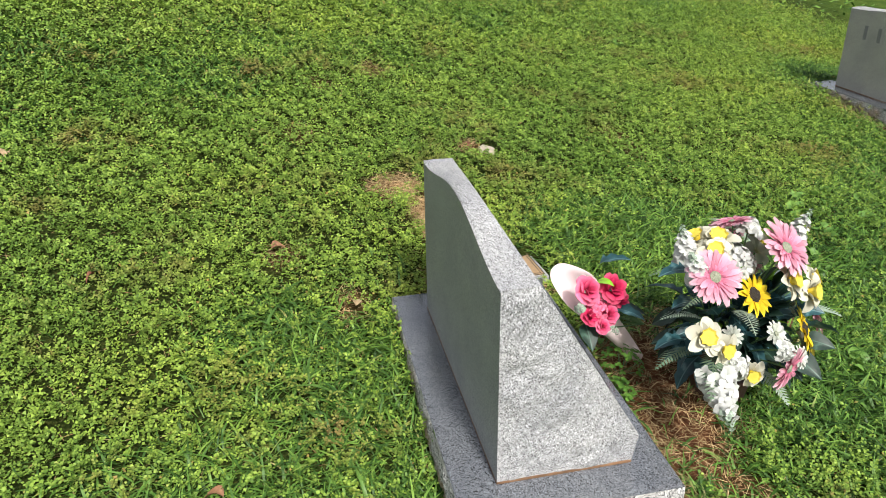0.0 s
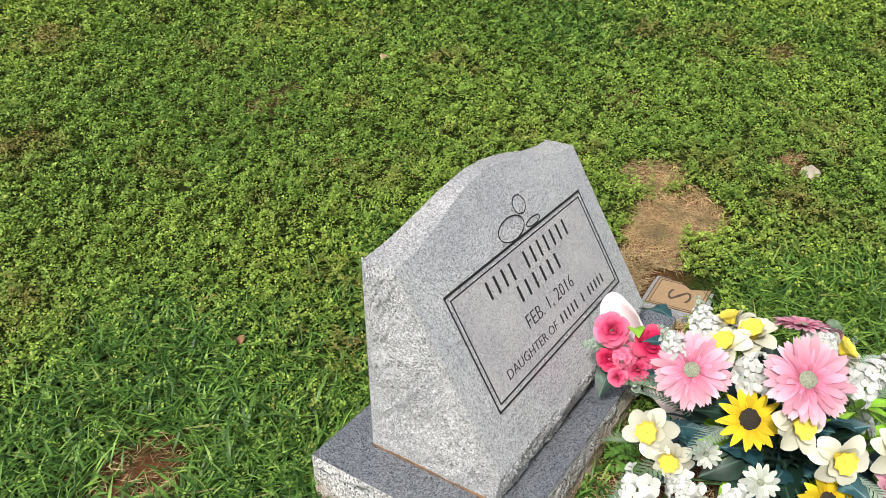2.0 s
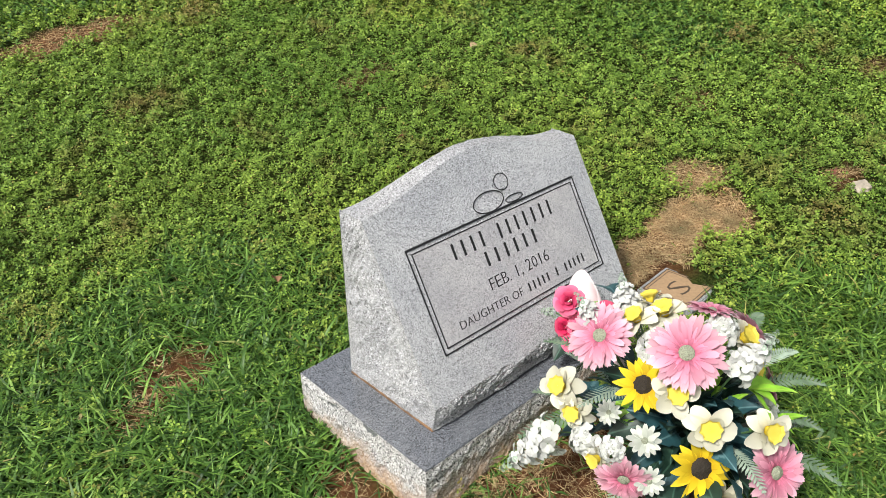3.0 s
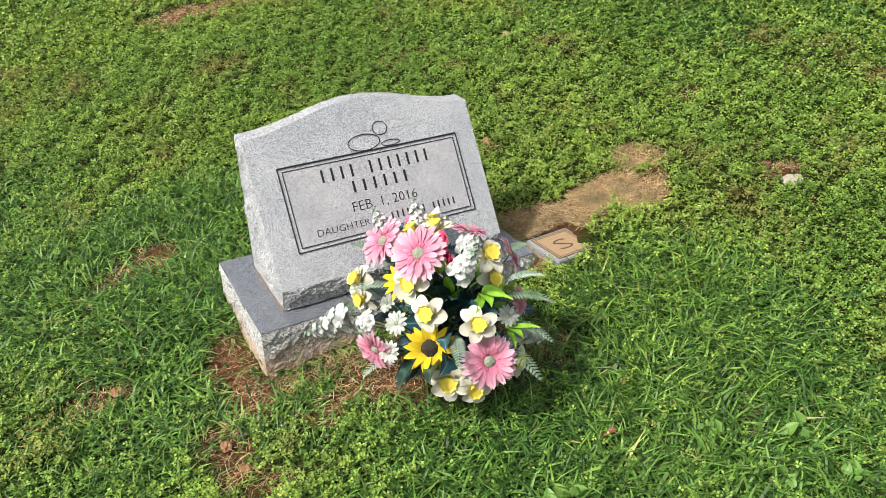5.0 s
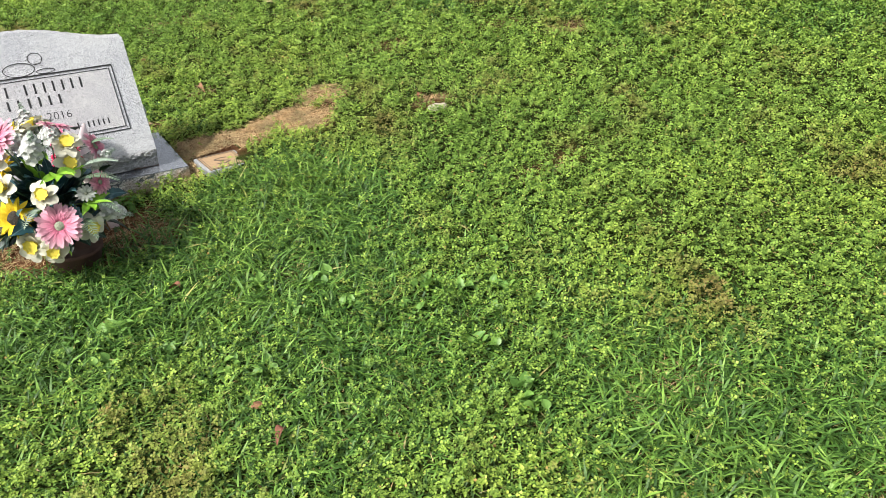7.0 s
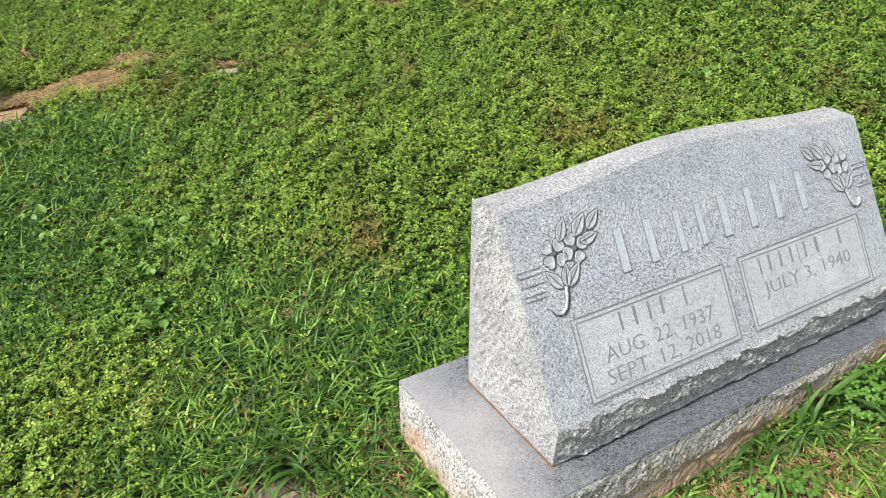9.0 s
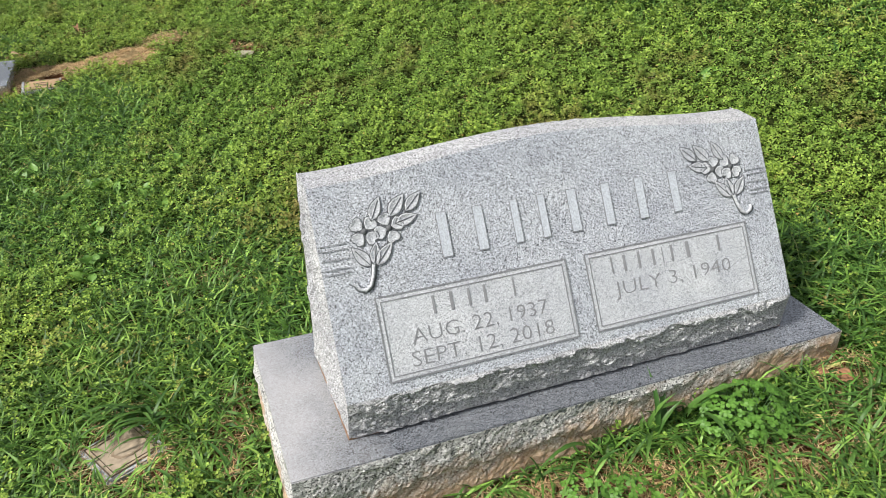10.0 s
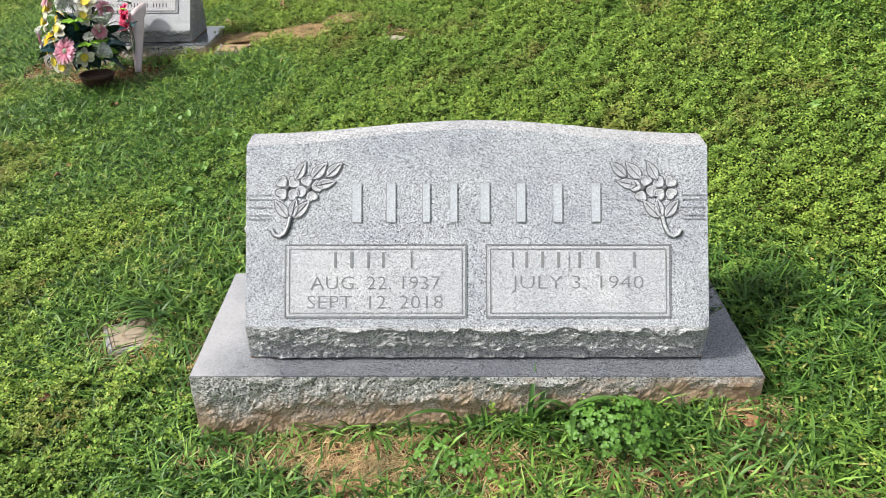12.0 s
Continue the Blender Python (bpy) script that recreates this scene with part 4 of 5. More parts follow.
HEART = Vector((-1.61, 2.14, 0.2))
fr = random.Random(77)
# pot: a turned profile
prof = [(0.0, 0.0), (0.055, 0.0), (0.06, 0.004), (0.068, 0.055), (0.074, 0.057), (0.075, 0.068), (0.068, 0.069), (0.066, 0.06), (0.0, 0.058)]
pv = [(r * math.cos(2 * math.pi * k / 28), r * math.sin(2 * math.pi * k / 28), z) for r, z in prof for k in range(28)]
pf = [(i * 28 + k, i * 28 + (k + 1) % 28, (i + 1) * 28 + (k + 1) % 28, (i + 1) * 28 + k) for i in range(len(prof) - 1) for k in range(28)]
part("pot", raw_mesh("pot", pv, pf, P_POT, True), P_POT, bouquet, "terracotta-coloured pot")


def out_of(p, lean=(-0.3, -0.35, 0.4)):
    return (Vector(p) - HEART) * 4.0 + Vector(lean)


FRONTS = []                     # hearts of the large blooms, which leaves keep clear of


def bloom(name, mesh, p, eye=None, n=None, s=1.0, label="", stem=True, owner=None, at=None):
    owner, at = owner or bouquet, O if at is None else at
    n = Vector(n or out_of(p)).normalized()
    FRONTS.append(Vector(p) + n * 0.02)
    ob = part(name, mesh, None, owner, label, m=aimed(Vector(p) - at, n, fr.uniform(0, 6), s))
    if eye:
        part(eye[0], eye[1], None, ob, eye[2], m=Matrix.Translation((0, 0, eye[3])))
    if stem:
        a, b = Vector(p) - at - n * 0.004, (HEART - at) * 0.6 if owner is bouquet else Vector((0, 0, 0.1))
        mid = (a + b) / 2 - n * 0.02
        part("stem", tube_mesh("stem", [a, a * 0.6 + mid * 0.4 - n * 0.01, mid, b], 0.0017, P_STEM, 5), P_STEM, owner)
    return ob


for p, n, s in (((-1.705, 2.117, 0.452), (-0.62, -0.35, 0.75), 1.0), ((-1.715, 2.268, 0.412), (-0.75, -0.05, 0.66), 0.95), ((-1.628, 1.968, 0.255), (-0.35, -0.9, 0.45), 0.95),
                ((-1.803, 2.136, 0.24), (-0.85, -0.45, -0.1), 0.8), ((-1.49, 2.11, 0.392), (0.75, -0.4, 0.45), 0.7), ((-1.57, 2.15, 0.452), (0.3, 0.15, 0.9), 0.7), ((-1.505, 2.05, 0.315), (0.6, -0.7, 0.3), 0.55)):
    bloom("gerbera", ME_GER, p, ("flower_heart", ME_HEART, "pale green heart", 0.004), n, s, "pink silk gerbera")
for p, n, s in (((-1.716, 2.175, 0.362), (-0.7, -0.35, 0.62), 0.98), ((-1.72, 2.05, 0.268), (-0.5, -0.75, 0.45), 1.12)):
    bloom("sunflower", ME_SUN, p, ("seed_disc", ME_SEED, "black seed disc", 0.001), n, s, "yellow silk sunflower")
for p, n, s in (((-1.762, 2.3, 0.308), (-0.8, 0.1, 0.6), 1.0), ((-1.77, 2.265, 0.285), (-0.9, -0.2, 0.2), 0.9), ((-1.724, 2.114, 0.39), (-0.7, -0.55, 0.45), 1.0), ((-1.616, 2.208, 0.435), (-0.3, 0.2, 0.9), 1.05),
                ((-1.655, 2.235, 0.43), (-0.5, 0.3, 0.8), 0.95), ((-1.715, 2.055, 0.352), (-0.75, -0.55, 0.35), 1.0), ((-1.556, 2.098, 0.413), (0.1, -0.65, 0.75), 1.05), ((-1.562, 2.075, 0.372), (0.1, -0.85, 0.45), 0.95),
                ((-1.692, 2.022, 0.198), (-0.5, -0.8, 0.15), 1.1), ((-1.655, 1.985, 0.186), (-0.2, -0.9, 0.1), 0.9), ((-1.6, 2.245, 0.435), (0.0, 0.4, 0.9), 0.9), ((-1.64, 1.995, 0.335), (-0.4, -0.8, 0.45), 0.95),
                ((-1.56, 1.985, 0.225), (0.3, -0.9, 0.2), 0.95), ((-1.78, 2.2, 0.225), (-0.95, 0.1, 0.1), 0.8)):
    bloom("daffodil", ME_DAF, p, ("trumpet", ME_CUP, "yellow trumpet", 0.002), n, s, "cream silk daffodil")
for p, s in (((-1.752, 2.137, 0.288), 1.1), ((-1.787, 2.1, 0.25), 1.0), ((-1.735, 2.22, 0.285), 0.9), ((-1.545, 2.03, 0.3), 1.0)):
    bloom("daisy", ME_DAISY, p, ("flower_heart", ME_EYE, "pale heart", 0.002), None, s, "white silk daisy")
for p, n, s, mesh in (((-1.617, 2.27, 0.4), (-0.1, 0.3, 0.9), 1.0, ME_STOCK), ((-1.80, 2.285, 0.235), (-0.85, 0.2, -0.25), 1.25, ME_STOCK), ((-1.64, 2.06, 0.42), (0.1, -0.5, 0.85), 0.95, ME_STOCK),
                      ((-1.515, 2.105, 0.35), (0.75, -0.3, 0.4), 0.9, ME_STOCK), ((-1.515, 2.06, 0.235), (0.7, -0.7, -0.1), 1.0, ME_STOCK), ((-1.69, 2.285, 0.405), (-0.3, 0.5, 0.8), 0.9, ME_STOCK),
                      ((-1.66, 2.185, 0.405), (-0.3, 0, 0.9), 1.0, ME_PUFF), ((-1.775, 2.235, 0.24), (-0.9, 0.2, 0.1), 0.8, ME_PUFF), ((-1.81, 2.16, 0.29), (-0.9, -0.3, 0.3), 0.6, ME_PUFF), ((-1.585, 2.12, 0.435), (0.1, -0.3, 0.9), 0.8, ME_PUFF)):
    ob = bloom("white_blossom_spike", mesh, p, None, n, s, "white silk blossom spike")
    if mesh is ME_STOCK:
        part("bud_tip", ME_TIP, None, ob, "pale blue-green buds", m=Matrix.Translation((0, 0, 0.062)))
# leaves: lying outward all round, dark inside
for i in range(200):
    a, e = fr.uniform(0, 6.283), fr.uniform(-0.5, 1.35)
    d = Vector((math.cos(a) * math.cos(e), math.sin(a) * math.cos(e), math.sin(e)))
    k = fr.choice((0, 0, 0, 1, 1, 1, 0, 1, 2, 3)) if i > 20 else fr.choice((0, 1))
    p = HEART + d * fr.uniform(0.05, 0.13) + Vector((-0.01, -0.01, 0.03)) - O
    tilt = fr.uniform(-0.5, 0.35)
    tip = p + O + d * 0.06
    if any((tip - q).length < 0.055 for q in FRONTS):
        p -= d * 0.055
    m = Matrix.Translation(p) @ (d + Vector((0, 0, tilt))).to_track_quat("X", "Z").to_matrix().to_4x4() @ Matrix.Rotation(fr.uniform(-0.9, 0.9), 4, "X") @ Matrix.Scale(fr.uniform(0.8, 1.25), 4)
    part("leaf", ME_LEAF[k], None, bouquet, "", m=m)
for p, yaw, up, mesh, s in (((-1.7, 2.2, 0.32), 165, 0.1, ME_FERN_S, 1.0), ((-1.72, 2.25, 0.25), 150, -0.2, ME_FERN, 1.0), ((-1.54, 2.07, 0.36), -20, 0.0, ME_FERN_S, 0.8), ((-1.55, 2.06, 0.33), -45, 0.0, ME_FERN, 0.8),
                            ((-1.54, 2.05, 0.27), -60, -0.15, ME_FERN, 0.75), ((-1.54, 2.1, 0.39), 10, 0.05, ME_FERN, 0.7), ((-1.6, 2.25, 0.36), 100, 0.1, ME_FERN, 0.7), ((-1.66, 2.05, 0.28), -115, -0.1, ME_FERN_S, 0.9),
                            ((-1.7, 2.25, 0.36), 120, 0.1, ME_FERN, 0.8), ((-1.58, 2.02, 0.24), -80, -0.1, ME_FERN, 0.9), ((-1.73, 2.16, 0.2), 190, -0.3, ME_FERN_S, 0.9), ((-1.68, 2.26, 0.3), 95, 0.1, ME_FERN_S, 0.8), ((-1.7, 2.27, 0.24), 110, -0.1, ME_FERN, 0.8)):
    d = Vector((math.cos(radians(yaw)), math.sin(radians(yaw)), up + 0.25))
    part("fern_frond", mesh, None, bouquet, "grey-green plastic fern", m=Matrix.Translation(Vector(p) - O) @ d.to_track_quat("X", "Z").to_matrix().to_4x4() @ Matrix.Scale(s, 4))
for p, d in (((-1.7, 2.26, 0.27), (-0.5, 0.8, 0.1)), ((-1.67, 2.27, 0.33), (-0.3, 0.9, 0.3)), ((-1.72, 2.25, 0.22), (-0.6, 0.7, -0.2)), ((-1.66, 2.28, 0.24), (-0.1, 0.9, 0.0))):
    part("leaf", ME_LEAF[1], None, bouquet, "teal ivy leaf", m=Matrix.Translation(Vector(p) - O) @ Vector(d).to_track_quat("X", "Z").to_matrix().to_4x4())
part("leaf", ME_LEAF[1], None, bouquet, "teal ivy leaf", m=Matrix.Translation(Vector((-1.66, 2.29, 0.4)) - O) @ Vector((-0.1, 0.8, 0.15)).to_track_quat("X", "Z").to_matrix().to_4x4())

for p, yaw in (((-1.6, 2.05, 0.36), -60), ((-1.55, 2.03, 0.27), -40)):
    for k in range(5):
        d = Vector((math.cos(radians(yaw + 32 * (k - 2))), math.sin(radians(yaw + 32 * (k - 2))), 0.25 - 0.06 * abs(k - 2)))
        part("leaf", ME_LEAF[2 if k % 2 else 3], None, bouquet, "lime green silk leaf", m=Matrix.Translation(Vector(p) - O) @ d.to_track_quat("X", "Z").to_matrix().to_4x4() @ Matrix.Rotation(0.3 * (k - 2), 4, "X"))

# ---- roses in a paper cone, leaning on the small stone ----
RO = Vector((-1.47, 2.27, float(land(-1.47, 2.27)) - 0.01))
roses = thing("rose_bouquet", pose(*RO), "hot pink silk roses in a pale paper cone", "flower bouquet")
axis_top = Vector((-1.5, 2.46, 0.3)) - RO
cone_v, cone_f = [], []
q = axis_top.to_track_quat("Z", "X").to_matrix()
for i in range(12):
    t = 0.04 + 0.96 * i / 11
    for k in range(24):
        a = 2 * math.pi * k / 24
        r = 0.012 + 0.024 * t ** 0.9 + (0.004 * math.cos(3 * a + 1) + 0.006 * (t > 0.9)) * t
        h = axis_top.length * t * (1 + 0.16 * t * math.cos(a - 1.6))
        cone_v.append(tuple(q @ Vector((r * math.cos(a), r * math.sin(a), h))))
for i in range(11):
    for k in range(24):
        a, b = i * 24 + k, i * 24 + (k + 1) % 24
        cone_f.append((a, b, b + 24, a + 24))
cone = part("paper_cone", raw_mesh("paper_cone", cone_v, cone_f, P_WRAP, True), P_WRAP, roses, "pinkish white paper cone")
part("stem", tube_mesh("stem", [Vector((0, 0, -0.01)), axis_top * 0.3, axis_top * 0.7], 0.006, P_STEM, 8), P_STEM, roses, "bundle of green plastic stems")
sol = cone.modifiers.new("thickness", "SOLIDIFY")
sol.thickness = 0.0015
for p, mesh, s in (((-1.55, 2.455, 0.318), ME_ROSE, 1.05), ((-1.525, 2.385, 0.3), ME_ROSE_RED, 1.1), ((-1.562, 2.45, 0.262), ME_ROSE_RED, 0.75), ((-1.545, 2.4, 0.25), ME_ROSE, 0.85), ((-1.515, 2.36, 0.262), ME_ROSE_RED, 0.75), ((-1.575, 2.425, 0.24), ME_ROSE, 0.6)):
    bloom("rose", mesh, p, None, (-0.65, -0.3, 0.55), s, "silk rose", True, roses, RO)
bloom("pink_hydrangea", ME_PINKPUFF, (-1.545, 2.43, 0.262), None, (-0.75, -0.3, 0.3), 0.9, "pink silk hydrangea", True, roses, RO)
bloom("baby_breath", ME_TIP, (-1.57, 2.475, 0.29), None, (-0.7, 0.3, 0.3), 1.2, "pale tiny filler blossoms", True, roses, RO)
bloom("baby_breath", ME_TIP, (-1.545, 2.40, 0.225), None, (-0.7, -0.3, -0.2), 1.2, "pale tiny filler blossoms", True, roses, RO)
for p, k, d in (((-1.52, 2.425, 0.315), 2, (-0.5, -0.3, 0.3)), ((-1.53, 2.38, 0.25), 1, (-0.5, -0.7, 0)), ((-1.5, 2.41, 0.35), 1, (-0.4, -0.6, 0.4)), ((-1.51, 2.36, 0.24), 0, (-0.3, -0.9, -0.1)), ((-1.54, 2.45, 0.23), 0, (-0.7, 0, -0.4)), ((-1.5, 2.4, 0.27), 1, (0.3, -0.8, 0.1))):
    part("leaf", ME_LEAF[k], None, roses, "", m=Matrix.Translation(Vector(p) - RO) @ Vector(d).to_track_quat("X", "Z").to_matrix().to_4x4())

# ---- weeds ----
weed_leaf = lambda t: (0.07 if t < 0.22 else 0.34 * math.sin(math.pi * ((t - 0.12) / 0.88) ** 0.85) ** 0.75)
ME_WEED = [leaf_mesh("plantain_leaf", weed_leaf, 0.05, M_WEED, 0.5, 0.4, 12), leaf_mesh("plantain_leaf_small", weed_leaf, 0.036, M_WEED, 0.6, 0.15, 12)]


def plantain(x, y, n, s, seed):
    w = thing("broadleaf_weed", pose(x, y, float(land(x, y)) + 0.002), "pale green broadleaf weed growing in the lawn", "weed", "broadleaf weeds in the lawn")
    rd = random.Random(seed)
    for i in range(n):
        a = 6.283 * i / n + rd.uniform(-0.5, 0.5)
        d = Vector((math.cos(a), math.sin(a), rd.uniform(0.3, 2.2)))
        part("leaf", ME_WEED[rd.random() < 0.4], None, w, "", m=Matrix.Translation((rd.gauss(0, 0.016), rd.gauss(0, 0.016), rd.uniform(0, 0.014))) @ d.to_track_quat("X", "Z").to_matrix().to_4x4() @ Matrix.Rotation(rd.uniform(-0.4, 0.4), 4, "X") @ Matrix.Scale(s * rd.uniform(0.8, 1.15), 4))
    return w


for i, (x, y, n, s) in enumerate(((-1.22, 1.73, 4, 1), (-1.09, 1.64, 4, 1.1), (-0.86, 1.47, 5, 1.15), (-0.73, 1.33, 5, 1.1), (-1.39, 1.48, 5, 1.1), (-0.88, 1.19, 5, 1.1), (-1.58, 1.74, 4, 1.2), (-1.7, 1.75, 4, 0.9), (-1.62, 1.63, 3, 1.0),
                                  (-1.06, 1.51, 4, 0.9), (-0.9, 0.97, 4, 1.1), (-0.62, 1.47, 3, 1.0), (-0.69, 1.21, 4, 1.0), (-0.885, 1.02, 2, 1.3), (-1.05, 1.65, 3, 1.0), (-2.26, 2.66, 5, 0.9), (-0.8, 1.4, 4, 1.1), (-0.96, 1.4, 4, 1.0),
                                  (1.13, 1.2, 4, 1.1), (1.17, 1.22, 3, 1.0), (-1.18, 1.55, 3, 0.9), (-1.32, 1.39, 3, 0.9), (-1.5, 1.6, 3, 0.8), (-0.78, 1.25, 4, 1.0), (-0.74, 1.12, 4, 0.9), (-2.4, 2.6, 4, 0.8))):
    plantain(x, y, 2 * n + 2, s * 0.66, 300 + i)

# trefoil clump before the wide stone
heart = lambda t: 0.52 * math.sin(math.pi * t ** 1.25) ** 0.6
ME_TRI = joined("trefoil_leaf", [(lambda c, s: (np.array([(x * c - y * s, x * s + y * c, z) for x, y, z in [v.co[:] for v in me0.vertices]]), np.array([p.vertices[:] for p in me0.polygons])))(math.cos(a), math.sin(a))
                                 for me0 in [leaf_mesh("leaflet", heart, 0.0088, None, 0.3, 0.2, 5)] for a in (0.0, 2.094, 4.189)], M_CLUMP, True)


def trefoil_clump(x, y, r, n, tall, seed):
    cl = thing("clover_clump", pose(x, y, float(land(x, y))), "bright green clover clump in front of the stone base", "clover", "clover clumps")
    rd = random.Random(seed)
    for i in range(n):
        a, q = rd.uniform(0, 6.283), r * math.sqrt(rd.random())
        h = tall * (1 - 0.6 * (q / r) ** 2) * rd.uniform(0.7, 1.1)
        p = Vector((q * math.cos(a), q * math.sin(a) * 0.75, h))
        m = aimed(p, (0.5 * math.cos(a) * q / r + rd.uniform(-0.3, 0.3), 0.5 * math.sin(a) * q / r - 0.2 + rd.uniform(-0.3, 0.3), 1), rd.uniform(0, 6), rd.uniform(0.75, 1.25))
        lf = part("trefoil_leaf", ME_TRI, None, cl, "", m=m)
        if i % 3 == 0:
            part("stalk", tube_mesh("stalk", [(p.x * 0.3, p.y * 0.3, 0), (p.x * 0.8, p.y * 0.8, h * 0.6), p], 0.0007, P_STEM, 4), P_STEM, cl)


trefoil_clump(0.27, -0.075, 0.1, 170, 0.075, 1)
trefoil_clump(-0.07, -0.1, 0.06, 30, 0.04, 2)
trefoil_clump(0.0, -0.13, 0.07, 30, 0.035, 3)
trefoil_clump(-1.51, 2.335, 0.06, 45, 0.07, 4)
trefoil_clump(-1.6, 2.385, 0.045, 32, 0.05, 5)
trefoil_clump(-1.42, 2.36, 0.06, 36, 0.05, 6)

# grass tufts, blade by blade
ME_BL = []
for i, (ln, wd, bend) in enumerate(((0.1, 0.0075, 0.9), (0.085, 0.007, 1.3), (0.12, 0.0075, 1.1), (0.065, 0.0065, 0.7))):
    vs, fs = [], []
    x = z = 0.0
    ang = 1.0
    for j in range(8):
        t = j / 7
        w = wd / 2 * (0.6 + 0.4 * math.sin(math.pi * min(1, t * 1.6 + 0.1)) if t < 0.5 else (1 - t) * 2) + 0.0001
        for s in (-1, 0, 1):
            vs.append((x, s * w, z + 0.35 * abs(s) * w))
        x, z = x + ln / 7 * math.cos(ang), z + ln / 7 * math.sin(ang)
        ang -= bend / 7 * 1.6
    for j in range(7):
        for s in (0, 1):
            a = 3 * j + s
            fs.append((a, a + 3, a + 4, a + 1))
    ME_BL.append(raw_mesh("grass_blade", vs, fs, M_BLADE, True))


def grass_tuft(x, y, n, s, spread, seed, lean=None, up=0.0, label="tuft of long crabgrass blades"):
    tf = thing("grass_tuft", pose(x, y, float(land(x, y)) - 0.004), label, "grass tuft", "crabgrass tufts")
    rd = random.Random(seed)
    for i in range(n):
        a = rd.uniform(0, 6.283) if lean is None else lean + rd.gauss(0, 0.6)
        p = Vector((rd.gauss(0, spread), rd.gauss(0, spread * 0.6), 0))
        m = Matrix.Translation(p) @ Matrix.Rotation(a, 4, "Z") @ Matrix.Rotation(rd.uniform(-0.45, 0.35) - up, 4, "Y") @ Matrix.Scale(s * rd.uniform(0.6, 1.15), 4)
        part("grass_blade", rd.choice(ME_BL), None, tf, "", m=m)


for i, (x, y, n, s, sp, lean) in enumerate(((-0.03, -0.03, 7, 1.5, 0.02, None), (0.1, -0.03, 8, 1.6, 0.025, None), (0.19, -0.025, 5, 1.6, 0.015, None), (-0.775, 0.425, 20, 1.15, 0.03, 3.9), (-0.81, 0.445, 16, 1.1, 0.025, 4.3), (-0.745, 0.37, 12, 1.0, 0.02, 3.4), (0.2, -0.2, 16, 0.9, 0.05, None), (0.48, -0.14, 22, 1.0, 0.05, None), (0.36, -0.2, 22, 1.0, 0.06, None), (-0.5, -0.1, 14, 0.9, 0.05, None), (0.62, -0.1, 20, 0.9, 0.06, None), (0.38, -0.06, 34, 1.0, 0.045, None), (0.3, -0.11, 16, 0.9, 0.04, None),
                                            (0.08, -0.09, 16, 0.9, 0.05, None), (-0.26, -0.14, 14, 0.8, 0.05, None), (-0.42, -0.13, 14, 0.8, 0.05, None), (-0.1, -0.15, 12, 0.8, 0.05, None), (-0.15, -0.05, 8, 0.8, 0.05, None),
                                            (-0.74, 0.43, 22, 1.0, 0.035, 3.6), (-0.66, 0.4, 24, 1.0, 0.05, None), (-0.7, 0.2, 20, 0.9, 0.05, None), (-0.64, 0.52, 20, 0.9, 0.05, None), (-1.4, 3.02, 30, 1.15, 0.07, None), (-1.25, 3.1, 26, 1.1, 0.07, None),
                                            (-1.6, 2.98, 28, 1.1, 0.08, None), (-1.8, 3.0, 26, 1.0, 0.08, None), (-1.95, 3.1, 26, 1.0, 0.08, None), (-1.08, 2.85, 22, 0.9, 0.07, None), (-1.1, 2.3, 20, 0.7, 0.06, None), (-0.98, 2.32, 18, 0.7, 0.06, None),
                                            (0.66, 0.1, 22, 0.9, 0.06, None), (-1.3, 2.02, 26, 0.7, 0.06, None), (-1.2, 2.08, 26, 0.7, 0.06, None), (-1.36, 1.92, 24, 0.7, 0.06, None), (-1.16, 1.96, 24, 0.7, 0.06, None), (-1.26, 1.86, 24, 0.7, 0.06, None), (-1.12, 2.18, 20, 0.7, 0.05, None), (-0.95, 2.12, 20, 0.7, 0.06, None), (-1.45, 1.84, 20, 0.65, 0.06, None), (0.78, 0.2, 20, 0.8, 0.06, None), (0.85, 0.0, 20, 0.8, 0.06, None), (0.7, 0.3, 22, 0.9, 0.06, None), (-2.08, 2.75, 18, 0.8, 0.05, None), (-1.25, 2.28, 14, 0.75, 0.05, None))):
    grass_tuft(x, y, n, s, sp, 500 + i, lean, 0.35 if i < 3 else 0.0)

# ---- fallen leaves, clay lumps and a buried slab ----
M_DRY = plain("dry_brown_leaf", (0.2, 0.1, 0.05), 0.8, 0.3, 60, 0, 0.5)
M_RUST = plain("rust_red_leaf", (0.16, 0.06, 0.035), 0.8, 0.3, 60, 0, 0.5)
M_PALE = plain("pale_tan_leaf", (0.36, 0.26, 0.15), 0.8, 0.2, 60, 0, 0.4)
M_CLAYLUMP = plain("orange_clay_lump", (0.22, 0.11, 0.055), 0.95, 0.3, 80, 0, 0.8)
M_SLAB = plain("weathered_grey_stone", (0.33, 0.29, 0.23), 0.9, 0.2, 50, 0, 0.6)
ME_DRY = [leaf_mesh("dry_leaf", oval_leaf, 0.06, M_DRY, 1.3, 0.7), leaf_mesh("rust_leaf", oval_leaf, 0.05, M_RUST, 1.5, 0.8), leaf_mesh("tan_leaf", oval_leaf, 0.085, M_PALE, 0.8, 0.5)]
